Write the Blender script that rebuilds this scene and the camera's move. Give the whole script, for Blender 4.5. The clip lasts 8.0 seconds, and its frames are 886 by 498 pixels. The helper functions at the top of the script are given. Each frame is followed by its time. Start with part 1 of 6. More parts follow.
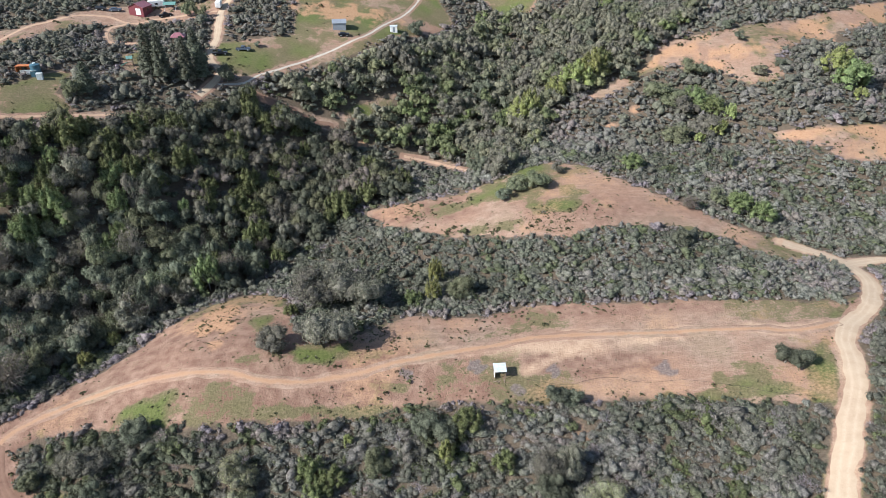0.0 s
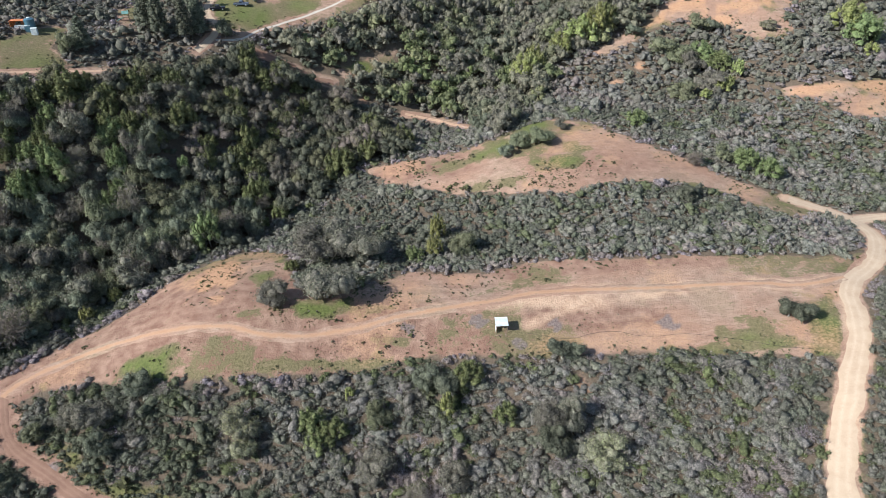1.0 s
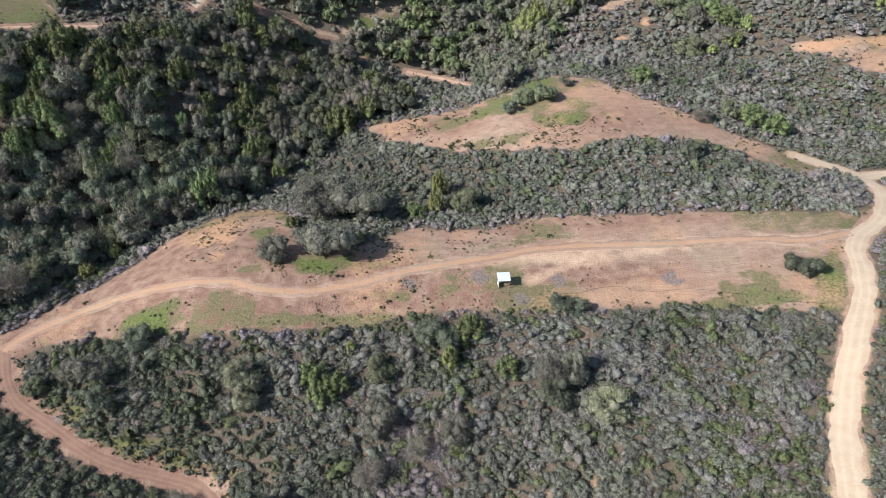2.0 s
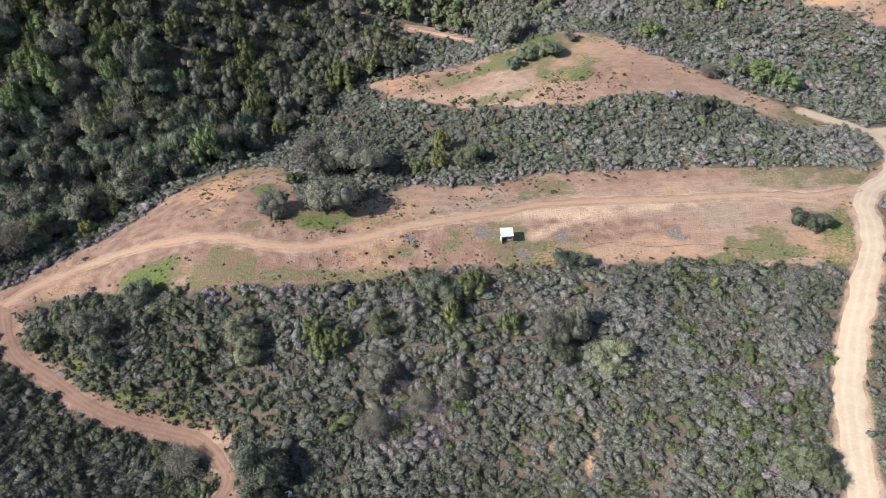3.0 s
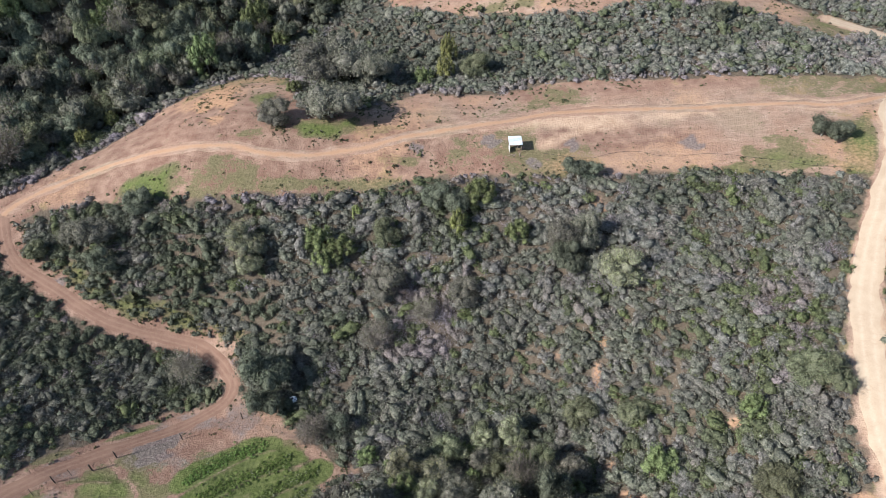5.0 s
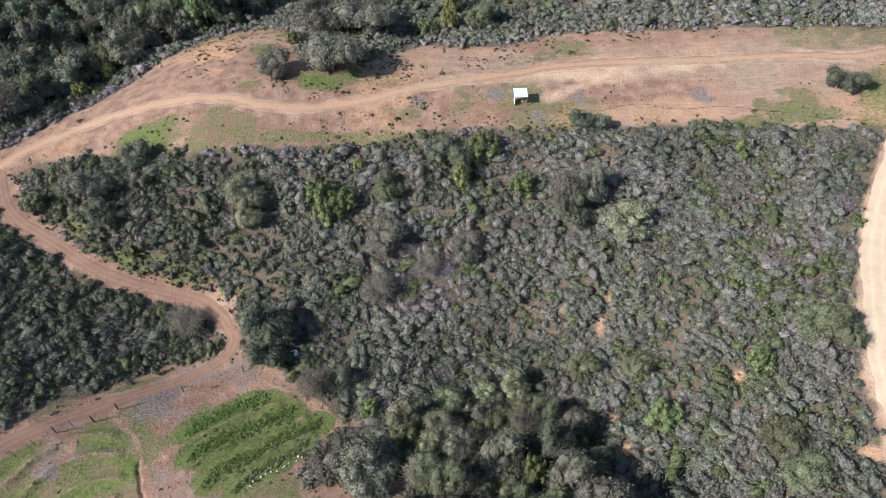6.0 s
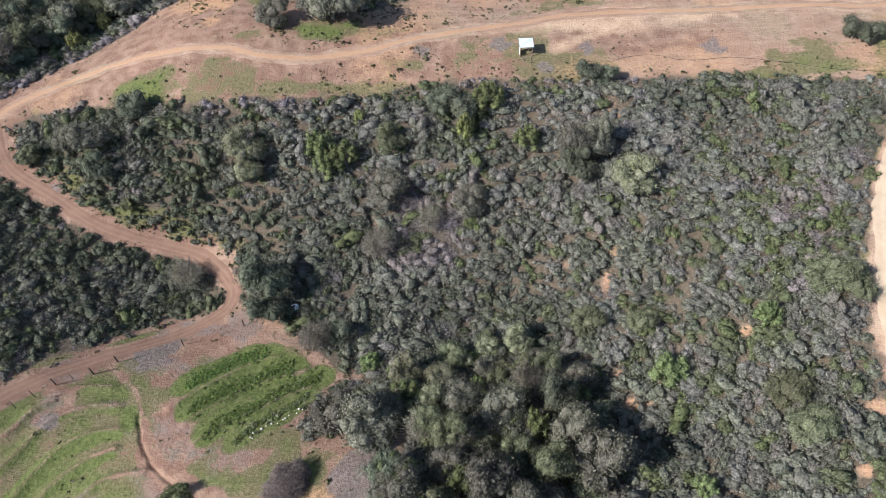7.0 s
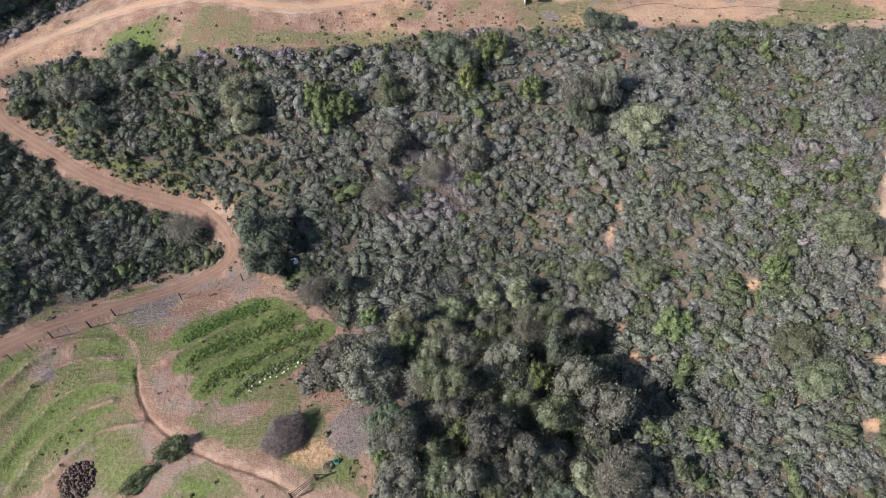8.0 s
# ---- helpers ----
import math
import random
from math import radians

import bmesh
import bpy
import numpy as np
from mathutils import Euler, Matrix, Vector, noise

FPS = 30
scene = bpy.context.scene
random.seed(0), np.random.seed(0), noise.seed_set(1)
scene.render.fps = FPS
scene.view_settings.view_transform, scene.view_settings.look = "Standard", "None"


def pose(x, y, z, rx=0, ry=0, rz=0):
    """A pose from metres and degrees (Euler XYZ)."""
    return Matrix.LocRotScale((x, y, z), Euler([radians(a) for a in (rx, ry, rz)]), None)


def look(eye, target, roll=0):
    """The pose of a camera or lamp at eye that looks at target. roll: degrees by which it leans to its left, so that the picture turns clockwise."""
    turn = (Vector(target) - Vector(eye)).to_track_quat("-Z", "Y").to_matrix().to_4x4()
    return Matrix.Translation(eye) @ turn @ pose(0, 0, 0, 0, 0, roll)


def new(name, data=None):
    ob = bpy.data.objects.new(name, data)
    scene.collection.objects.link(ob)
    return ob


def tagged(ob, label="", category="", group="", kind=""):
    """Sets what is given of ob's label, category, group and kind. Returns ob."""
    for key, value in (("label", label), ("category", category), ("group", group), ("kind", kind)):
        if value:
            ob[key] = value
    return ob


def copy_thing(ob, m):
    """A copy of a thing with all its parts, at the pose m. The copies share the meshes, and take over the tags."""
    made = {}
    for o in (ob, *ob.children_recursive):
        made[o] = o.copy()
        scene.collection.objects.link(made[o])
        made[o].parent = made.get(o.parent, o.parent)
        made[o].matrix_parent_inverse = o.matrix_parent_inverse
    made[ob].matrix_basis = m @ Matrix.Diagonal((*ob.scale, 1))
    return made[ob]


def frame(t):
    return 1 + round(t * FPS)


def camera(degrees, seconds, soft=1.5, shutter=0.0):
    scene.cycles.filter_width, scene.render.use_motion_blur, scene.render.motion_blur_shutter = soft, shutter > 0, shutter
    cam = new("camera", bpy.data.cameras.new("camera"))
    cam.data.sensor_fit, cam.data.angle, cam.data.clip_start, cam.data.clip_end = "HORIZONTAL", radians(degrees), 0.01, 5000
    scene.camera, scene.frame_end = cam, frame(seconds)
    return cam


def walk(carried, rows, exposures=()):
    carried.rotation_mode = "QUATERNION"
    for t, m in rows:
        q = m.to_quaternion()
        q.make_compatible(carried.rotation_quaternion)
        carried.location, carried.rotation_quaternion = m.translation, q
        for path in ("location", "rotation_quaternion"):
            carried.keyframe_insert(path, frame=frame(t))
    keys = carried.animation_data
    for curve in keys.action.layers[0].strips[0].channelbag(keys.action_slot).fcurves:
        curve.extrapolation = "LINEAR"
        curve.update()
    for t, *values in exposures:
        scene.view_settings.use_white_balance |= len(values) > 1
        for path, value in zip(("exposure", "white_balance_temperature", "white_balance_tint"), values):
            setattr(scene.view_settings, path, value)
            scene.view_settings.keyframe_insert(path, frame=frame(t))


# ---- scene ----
cam = camera(65.04, 8.0, soft=0.6)
PATH = [
    (0, (0.02, -0.02, 100.01), (0.02, 128.16, 22.10), 0.01),
    (0.5, (0.18, -0.15, 98.49), (-0.12, 126.10, 17.49), -0.08),
    (1, (0.30, -0.30, 96.95), (-0.28, 123.99, 12.99), -0.16),
    (1.5, (0.37, -0.48, 95.40), (-0.47, 121.83, 8.57), -0.24),
    (3, (0.48, -1.00, 90.75), (-1.20, 115.01, -4.33), -0.47),
    (3.5, (0.50, -1.16, 89.22), (-1.50, 112.60, -8.53), -0.55),
    (4, (0.53, -1.30, 87.71), (-1.82, 110.12, -12.69), -0.62),
    (4.5, (0.57, -1.42, 86.22), (-2.14, 107.56, -16.81), -0.71),
    (6, (0.77, -1.68, 81.84), (-3.11, 99.44, -28.89), -0.99),
    (6.5, (0.87, -1.73, 80.40), (-3.39, 96.58, -32.81), -1.11),
    (7, (0.98, -1.77, 78.97), (-3.64, 93.67, -36.65), -1.23),
    (7.5, (1.11, -1.82, 77.54), (-3.84, 90.70, -40.42), -1.36),
    (8, (1.23, -1.86, 76.11), (-3.98, 87.70, -44.11), -1.50),
]
walk(cam, [(t, look(e, a, r)) for t, e, a, r in PATH])

# ---- light: a clear winter sky and a low sun from the west side of the ridge ----
SUN_ELEVATION, SUN_AZIMUTH = 37.0, 205.0  # degrees; azimuth of the place where the sun stands, from +x towards +y
world = bpy.data.worlds.new("clear_sky")
world.use_nodes = True
scene.world = world
sky = world.node_tree.nodes.new("ShaderNodeTexSky")
sky.sky_type, sky.sun_disc = "NISHITA", False
sky.sun_elevation, sky.sun_rotation = radians(SUN_ELEVATION), radians(90 - SUN_AZIMUTH)
sky.altitude, sky.dust_density = 300, 0.6
world.node_tree.links.new(sky.outputs[0], world.node_tree.nodes["Background"].inputs[0])
world.node_tree.nodes["Background"].inputs[1].default_value = 0.1
sun = new("sun", bpy.data.lights.new("sun", "SUN"))
sun.data.energy, sun.data.angle, sun.data.color = 4.95, radians(0.53), (1.0, 0.985, 0.965)
sun.matrix_world = look((math.cos(radians(SUN_AZIMUTH)) * 400, math.sin(radians(SUN_AZIMUTH)) * 400, math.tan(radians(SUN_ELEVATION)) * 400), (0, 0, 0))
scene.view_settings.exposure = 0.82

# ---- the lie of the land: rounded hills and hollows (x, y, spread in x, spread in y, height) ----
NEAR_LAND = [
    (-24, 8, 36, 16, -6.5),
    (40, 24, 16, 24, -5.1),
    (-56, 24, 16, 24, -9.7),
    (-149, 35, 54, 54, -12.3),
    (-24, 48, 16, 16, -8.6),
    (16, 56, 16, 24, -13.1),
    (-8, 64, 16, 16, -8.4),
    (100, 68, 24, 54, 4.8),
    (-48, 72, 16, 16, -15.4),
    (-80, 80, 16, 24, -9.4),
    (-16, 88, 16, 16, -6.6),
    (48, 88, 16, 16, -3.7),
    (-120, 112, 16, 36, -7.5),
    (16, 112, 16, 16, -0.5),
    (-88, 136, 16, 16, -9.0),
    (0, 152, 24, 16, -4.9),
    (-72, 160, 36, 16, -12.1),
    (124, 176, 36, 24, -9.1),
    (-48, 184, 24, 16, -15.5),
    (-152, 188, 36, 24, 15.8),
]
FAR_LAND = [
    (-40, 216, 24, 16, -11.2),
    (0, 216, 16, 36, -6.6),
    (48, 232, 36, 16, -6.3),
    (-164, 236, 54, 24, 17.3),
    (-16, 240, 24, 16, -6.6),
    (128, 248, 16, 36, 6.1),
    (24, 280, 16, 36, -8.7),
    (-32, 280, 24, 16, 7.8),
    (-80, 284, 24, 36, 9.0),
    (-176, 284, 54, 24, 13.5),
    (96, 288, 24, 16, 6.2),
    (-40, 312, 36, 16, 6.5),
    (76, 350, 54, 36, 13.0),
    (166, 350, 36, 54, 11.6),
    (-158, 350, 54, 36, 26.5),
    (-44, 356, 36, 24, 14.3),
]

# ---- the plan: clearings and tracks ----
MAIN_CLEARING = [
    (-93.7, 106.3), (-88.8, 111), (-82.9, 116.9), (-77.1, 124.5), (-71, 133.5), (-65.9, 143.4), (-60.8, 150.5), (-56, 154.7), (-48.4, 155.5),
    (-41.2, 148.6), (-34.5, 127.2), (-28.8, 124.3), (-18.8, 127.1), (-12.7, 132.5), (-7.4, 135.9), (9, 133.9), (20.1, 137.3), (36.3, 136.4),
    (53.9, 136.3), (70.2, 136.5), (94.9, 134.5), (100.9, 139.4), (97.2, 126.4), (87.9, 120.8), (82.1, 112.1), (78.6, 102.2), (76.9, 100.6),
    (69, 101.9), (59, 104.3), (48.3, 106.4), (36.7, 105.9), (29.7, 105.8), (25.2, 106.6), (19.2, 104.9), (7.7, 106.4), (1.9, 107),
    (-5.1, 106.1), (-16.7, 103.9), (-25.8, 103.1), (-34.8, 102.1), (-51.9, 101.4), (-61.6, 102.3), (-74.4, 103.8), (-84.8, 102.6),
    (-87.9, 99.4), (-88, 94.7), (-94.4, 94.4), (-97.9, 100.9),
]
UPPER_CLEARING = [
    (-25.1, 195.8), (-15.1, 196.5), (-4.3, 196.3), (8.2, 196.9), (21.1, 203), (32.6, 208.8), (41.3, 206.4), (49, 198.7), (56.4, 191.9),
    (63.7, 186.4), (71.4, 183), (78, 176.8), (87.9, 171.5), (96.9, 165.6), (101.9, 162.7), (95.2, 155.3), (84.8, 159.7), (76.5, 167.4),
    (66.2, 170.3), (50.1, 170.3), (41.8, 167.9), (33.7, 166), (18.5, 169.3), (2.6, 174.4), (-10.8, 181.3), (-18.1, 186.9),
]
MAIN_ROAD = [
    (95.1, 167.1), (101.9, 162.7), (107.3, 157.8), (108.7, 149.9), (105.8, 141.1), (99.4, 132), (92.5, 125.9), (87.9, 119.7), (85.5, 112.5),
    (83.7, 107.4), (82, 103.3), (77.2, 95.6), (73.6, 89.1), (70.2, 83.2), (65, 72.5), (62.5, 65.9), (60.7, 59.8), (59.2, 54.2), (58.2, 49.2),
    (57.7, 38.7), (57.1, 29.9),
]
SIDE_ROAD = [
    (108.3, 156.8), (116.4, 160.1), (122.9, 160.6), (128.4, 154.5),
]
RIDGE_TRACK = [
    (90.1, 126.1), (83.1, 124.2), (77.2, 124), (71.8, 124.9), (60.2, 125.5), (48.2, 125.1), (36.2, 125.3), (24.2, 125.2), (18, 124.5),
    (11.8, 122.4), (5.7, 121.2), (-0.3, 119.7), (-6.2, 118.2), (-12.1, 116.4), (-17.8, 114.1), (-23.5, 112.7), (-29.1, 111.4), (-34.9, 111.2),
    (-39.6, 111.6), (-43.4, 113), (-45.9, 114), (-49.6, 114.2), (-54.6, 114.6), (-59.5, 114.4), (-65.9, 114.2), (-72.2, 113.3), (-78.2, 111.8),
    (-83.4, 109.1), (-87.2, 106.4), (-89.8, 104), (-91.1, 101),
]
SPUR_TRACK = [
    (52, 124.2), (43.2, 122.6), (34.2, 120.1), (29.4, 119.1), (24.6, 117.8), (20.9, 116.2), (17.7, 114),
]
LOWER_TRACK = [
    (-91.1, 101), (-89.2, 96.8), (-87.2, 93.3), (-84.3, 90.1), (-79.8, 87.5), (-73.6, 84.1), (-67.6, 80.8), (-63.2, 79.1), (-58, 78.1),
    (-52.8, 77.3), (-47.4, 76.1), (-43.2, 73.4), (-40.4, 70.4), (-38.9, 67.9), (-39.4, 64.2), (-42.5, 61.2), (-47, 57.8), (-52.1, 54.6),
    (-56.8, 51.6), (-61.2, 48.3), (-64, 45.8), (-66.6, 43), (-69.8, 38.6),
]
GARDEN_TRACK = [
    (-52.7, 50), (-47.7, 46.2), (-44.7, 41.4), (-42.6, 36.8), (-39.9, 33.7), (-35.4, 31.1), (-30.1, 28.9), (-25, 26.5), (-20.2, 24.3),
    (-17.1, 22.6), (-14.1, 19.8),
]
GARDEN_CLEARING = [
    (-69.3, 41.6), (-67.2, 47.1), (-59.7, 53.5), (-48.1, 61.7), (-41.1, 64.4), (-36.4, 65.5), (-30.5, 61), (-23.9, 55.1), (-14.4, 50.2),
    (-17.5, 48.4), (-21.1, 43.8), (-20.1, 37.4), (-15.6, 38.3), (-6.5, 38.4), (-7.7, 35.5), (-11, 32.7), (-11.2, 28.7), (-9, 25.1),
    (-9.5, 19.8), (-32.9, 18), (-62, 19.5),
]
CUT_BANK = [
    (-90, 100.5), (-82.3, 95.7), (-72.8, 89.5), (-64.4, 85.8), (-53.5, 82.5), (-39.1, 79.3), (-37.3, 74.3), (-41.3, 72.2), (-49.5, 76.2),
    (-58, 78.2), (-67.6, 80.8), (-78.8, 87.4), (-86.1, 91.9),
]
GRAVEL_ROAD = [
    (-8.5, 344.5), (-11.7, 325.3), (-16.9, 310), (-24.6, 296.9), (-30.5, 284.2), (-40.6, 273), (-50.6, 264.9), (-60, 257.2), (-67.1, 250.8),
    (-71.9, 244.2), (-79.8, 240.3),
]
FARM_ROAD = [
    (-88.4, 317.7), (-90.6, 296.4), (-89.1, 283.2), (-87, 271.1), (-86.7, 261.1), (-85.5, 254.2), (-80.6, 247.1), (-82.1, 237.8),
    (-84.3, 232.5),
]
WEST_ROAD = [
    (-137.2, 197.6), (-133.4, 199.4), (-125.4, 203.1), (-116.1, 208.3), (-103.1, 214.8),
]
YARD_ROAD = [
    (-92.6, 293.8), (-104.4, 290.9), (-114.8, 287.3), (-124.3, 282.2), (-134.3, 285.9), (-144.4, 283.7), (-151.8, 275.7), (-158, 266.1),
    (-159.8, 246.1),
]
LOOP_ROAD = [
    (-125.5, 280.7), (-129.5, 275.4), (-127.7, 266.6), (-122.5, 262.3), (-114, 264.6),
]
BANK_ROAD = [
    (-71.7, 243.6), (-66.3, 240.3), (-57.6, 239.6), (-48.7, 238.3), (-39.8, 238.5),
]
CREEK_ROAD = [
    (-14.2, 233), (-8, 232.1), (0.2, 229.3), (8.6, 219.9),
]
FAR_MEADOW = [
    (-85.2, 266.8), (-72.7, 270.4), (-58.8, 277.8), (-63.2, 321.2), (-6.4, 342.3), (4, 314), (-9.2, 292.9), (-18.4, 290.6), (-31.9, 272.7),
    (-52.2, 260.4), (-68.7, 248.6), (-77.1, 246.3), (-80.6, 247.1), (-85.2, 256.4), (-85.5, 264.7),
]
FARM_YARD = [
    (-144, 288.3), (-135.3, 294.8), (-114.7, 302.2), (-93.7, 304), (-87.6, 290.7), (-102.9, 285.8), (-111.4, 283.6), (-117.9, 284.3),
    (-129.4, 278.1), (-139.4, 276.4), (-146, 267), (-152, 253.9), (-156, 239), (-166.6, 258.6), (-157.6, 269.7), (-151.2, 279.3),
]
PLAY_YARD = [
    (-117, 250.3), (-109.5, 259), (-102.1, 244.3), (-110.4, 240),
]
WEST_FIELD = [
    (-145.1, 213.7), (-138.4, 217.7), (-131.2, 229.4), (-124.9, 231.5), (-124.7, 217.7), (-117.1, 211), (-125.8, 204.1), (-137.6, 198.4),
]
GREEN_FIELD = [
    (16.4, 346.9), (45.4, 342.2), (39.4, 323.9), (28.6, 326.6), (22.4, 331.8),
]
EAST_RIDGE = [
    (52.8, 254.7), (61.9, 259.4), (74.1, 267.6), (82.9, 273.7), (84.8, 277.7), (94.5, 282.1), (109.2, 286.6), (127.8, 294), (153.4, 304.3), (175.2, 315.2),
    (209.8, 342.2), (192.3, 308.5), (170.4, 298.1), (152.7, 290.2), (136.7, 276.8), (127.6, 266.5), (126, 254), (120.8, 248), (113.6, 250.1), (110.1, 258.1),
    (101.9, 266.5), (89.6, 269.1), (78.2, 266.4), (70.6, 259.9), (61.4, 256.1),
]
EAST_CLEARING = [
    (108.4, 221.4), (120.8, 220.5), (136.3, 221.6), (151.9, 225.9), (160, 227), (150, 207.1), (130.1, 206), (125.8, 208.9), (128.6, 211.7), (120.5, 214.5), (114, 216.5),
]
CREEK_MEADOW = [
    (-38.3, 244.1), (-30.5, 250.1), (-18.2, 258.8), (-20.1, 252.9), (-34.1, 242.5),
]
WOODLAND = [
    (-137.5, 190.1), (-122.1, 197), (-103.5, 207.4), (-81.9, 222.5), (-68.3, 237), (-37.3, 235.3), (-16.3, 218.8), (-8, 202.3), (-24.1, 197.1),
    (-32.7, 191.9), (-45.5, 181.2), (-57, 165.1), (-60.7, 161.4), (-68.6, 151.9), (-72.9, 150.9), (-79.1, 139.8), (-86.9, 131.3),
    (-92.5, 119.3), (-100.5, 107.3),
]
FAR_WOOD = [
    (-67.1, 241.6), (-47.4, 257.4), (-14.3, 277.1), (19.3, 320.8), (54.2, 319.9), (113.3, 309.9), (89.8, 283.2), (79.1, 273.3), (45.9, 251.8),
    (32.8, 226.5), (17.4, 203.5), (3.3, 230.2), (-12.9, 229.7), (-29.4, 236.6), (-49.1, 236.4),
]
CANYON_WOOD = [
    (-13.9, 49.2), (-9.4, 53.5), (0.9, 51.5), (7.7, 56.4), (14.2, 52.8), (20.4, 51.1), (24.5, 42.7), (25.4, 35.6), (22.4, 22.3), (18.7, 18.4),
    (-9.5, 17.3), (-6.6, 26.1), (-11.3, 32.1), (-6, 35.7), (-14.9, 36.6), (-19.5, 35.7), (-20.3, 40.7), (-16.4, 44.8),
]
RIDGE_TREES = [  # x, y, crown radius, height, kind
    (-26.4, 123.3, 6.6, 7.4, 'grey_oak'),
    (-30.5, 141.5, 6.4, 8.5, 'grey_oak'),
    (-24.5, 145.5, 6.2, 9, 'grey_oak'),
    (-19, 140.5, 4.2, 7, 'grey_oak'),
    (-38, 121.6, 3.7, 4.4, 'grey_oak'),
    (-36.8, 136.1, 2, 2.5, 'bay'),
    (72.2, 113, 3.3, 4, 'dark_oak'),
    (74.8, 111.9, 2.7, 3.4, 'dark_oak'),
    (23.2, 105.6, 3.1, 3.4, 'dark_oak'),
    (26.4, 104.9, 2.2, 2.8, 'dark_oak'),
    (18.4, 187.1, 2.4, 3.2, 'dark_oak'),
    (23, 191.6, 3.6, 3.8, 'olive_oak'),
    (28.6, 191.6, 4.3, 4.6, 'olive_oak'),
    (36.2, 199.8, 2.1, 3, 'grey_oak'),
    (-2.1, 153.7, 2.2, 7.5, 'willow'),
    (-2.7, 144.7, 2.3, 6, 'willow'),
    (-7.5, 143.2, 2.8, 3.5, 'bay'),
    (4.6, 145.4, 3.6, 5, 'olive_oak'),
    (-82.2, 136.3, 1.7, 4, 'willow'),
    (-85.1, 127.5, 1.9, 4, 'willow'),
]
SLOPE_TREES = [  # x, y, crown radius, height, kind
    (0.7, 93.9, 1.9, 4.4, 'willow'),
    (-18.8, 97.9, 1, 2.4, 'willow'),
    (-39, 91.2, 3.5, 4.6, 'pale_oak'),
    (-38.3, 87.4, 2.6, 3.6, 'pale_oak'),
    (-69.3, 94.2, 3.8, 4.2, 'grey_oak'),
    (-74.8, 95.2, 2.3, 3.2, 'grey_oak'),
    (-66.1, 88.4, 2.8, 4, 'dark_oak'),
    (-61.8, 100, 3, 3.2, 'dark_oak'),
    (-31.5, 66.8, 4.4, 6.8, 'dark_oak'),
    (-31.4, 61.6, 3, 4.2, 'dark_oak'),
    (-47.8, 71, 3.3, 3.2, 'silver'),
    (-80.5, 92.1, 2, 2.5, 'olive_oak'),
    (20, 89.6, 3.4, 5, 'grey_oak'),
    (23.6, 89.3, 3, 5.2, 'grey_oak'),
    (20.3, 85.3, 3.3, 4.4, 'dark_oak'),
    (29.5, 82.1, 3.7, 4, 'pale_oak'),
    (-12.5, 83.9, 3.9, 4, 'grey_oak'),
    (-13.7, 74.5, 2.8, 3.6, 'silver'),
]
SLOPE_BUSHES = [  # x, y, crown radius, height, kind
    (51.7, 58, 3.3, 3.6, 'olive_oak'),
    (54.6, 57.1, 2.7, 3.2, 'olive_oak'),
    (43.1, 42.7, 3.3, 3.2, 'olive_oak'),
    (44.4, 37.7, 3.2, 3.2, 'olive_oak'),
    (30.3, 48.2, 2.8, 3, 'bay'),
    (20.4, 58.7, 2.8, 3, 'olive_oak'),
    (4.7, 100.2, 3.4, 3.6, 'bay'),
    (0.4, 98.4, 3, 3.4, 'dark_oak'),
    (-3.5, 100.3, 2.8, 3.2, 'dark_oak'),
    (-25.5, 92.5, 3.1, 3.4, 'bay'),
    (-21.2, 90.9, 2.8, 3.2, 'bay'),
    (-24.3, 89.1, 2.4, 3, 'bay'),
    (-12.5, 93.5, 2.8, 3.2, 'olive_oak'),
    (11.8, 92.1, 2.4, 3, 'bay'),
    (1.9, 81.3, 2.8, 3.5, 'grey_oak'),
    (-5, 79, 2.4, 3, 'silver'),
    (27.7, 57.2, 2.4, 3, 'olive_oak'),
    (43.1, 53.9, 2.1, 3, 'bay'),
]
GARDEN_TREES = [  # x, y, crown radius, height, kind
    (-16.4, 41, 3.6, 5.4, 'grey_oak'),
    (-11.4, 38.9, 4, 5.8, 'grey_oak'),
    (-9.6, 42.3, 2.6, 4.6, 'grey_oak'),
    (-6.8, 29.4, 3.1, 5, 'grey_oak'),
    (-8.5, 31.9, 2.2, 4.5, 'dark_oak'),
    (-5.6, 24.4, 2.9, 4.4, 'grey_oak'),
    (-22.6, 56.6, 2.8, 4, 'silver'),
    (-18.7, 57.6, 2.3, 3, 'dark_oak'),
    (-13.1, 51.9, 1.9, 2.6, 'bay'),
    (-8.7, 50.2, 1.7, 2.6, 'bay'),
]
CANYON_TREES = [  # x, y, crown radius, height, kind
    (18.7, 33.6, 3.8, 8.5, 'grey_oak'),
    (11.2, 39.9, 2, 6, 'bay'),
    (10.2, 48.2, 2.7, 6.5, 'silver'),
    (19, 25.6, 2.9, 6.5, 'silver'),
    (3.9, 30.8, 3.2, 7, 'grey_oak'),
    (7.1, 41.2, 3.4, 6.5, 'grey_oak'),
    (14.2, 44.6, 2.8, 8, 'dark_oak'),
    (15.6, 38.6, 2.8, 8, 'grey_oak'),
    (12.2, 33.4, 2.9, 7, 'olive_oak'),
    (13.4, 50.2, 2.2, 6, 'olive_oak'),
    (-0.3, 36.7, 2.7, 6, 'olive_oak'),
    (8.7, 27.2, 2.6, 6, 'grey_oak'),
    (1.2, 24.2, 2.5, 5, 'grey_oak'),
    (27.5, 27.6, 1.8, 3, 'olive_oak'),
    (31.4, 31.1, 1.8, 2.6, 'bay'),
]
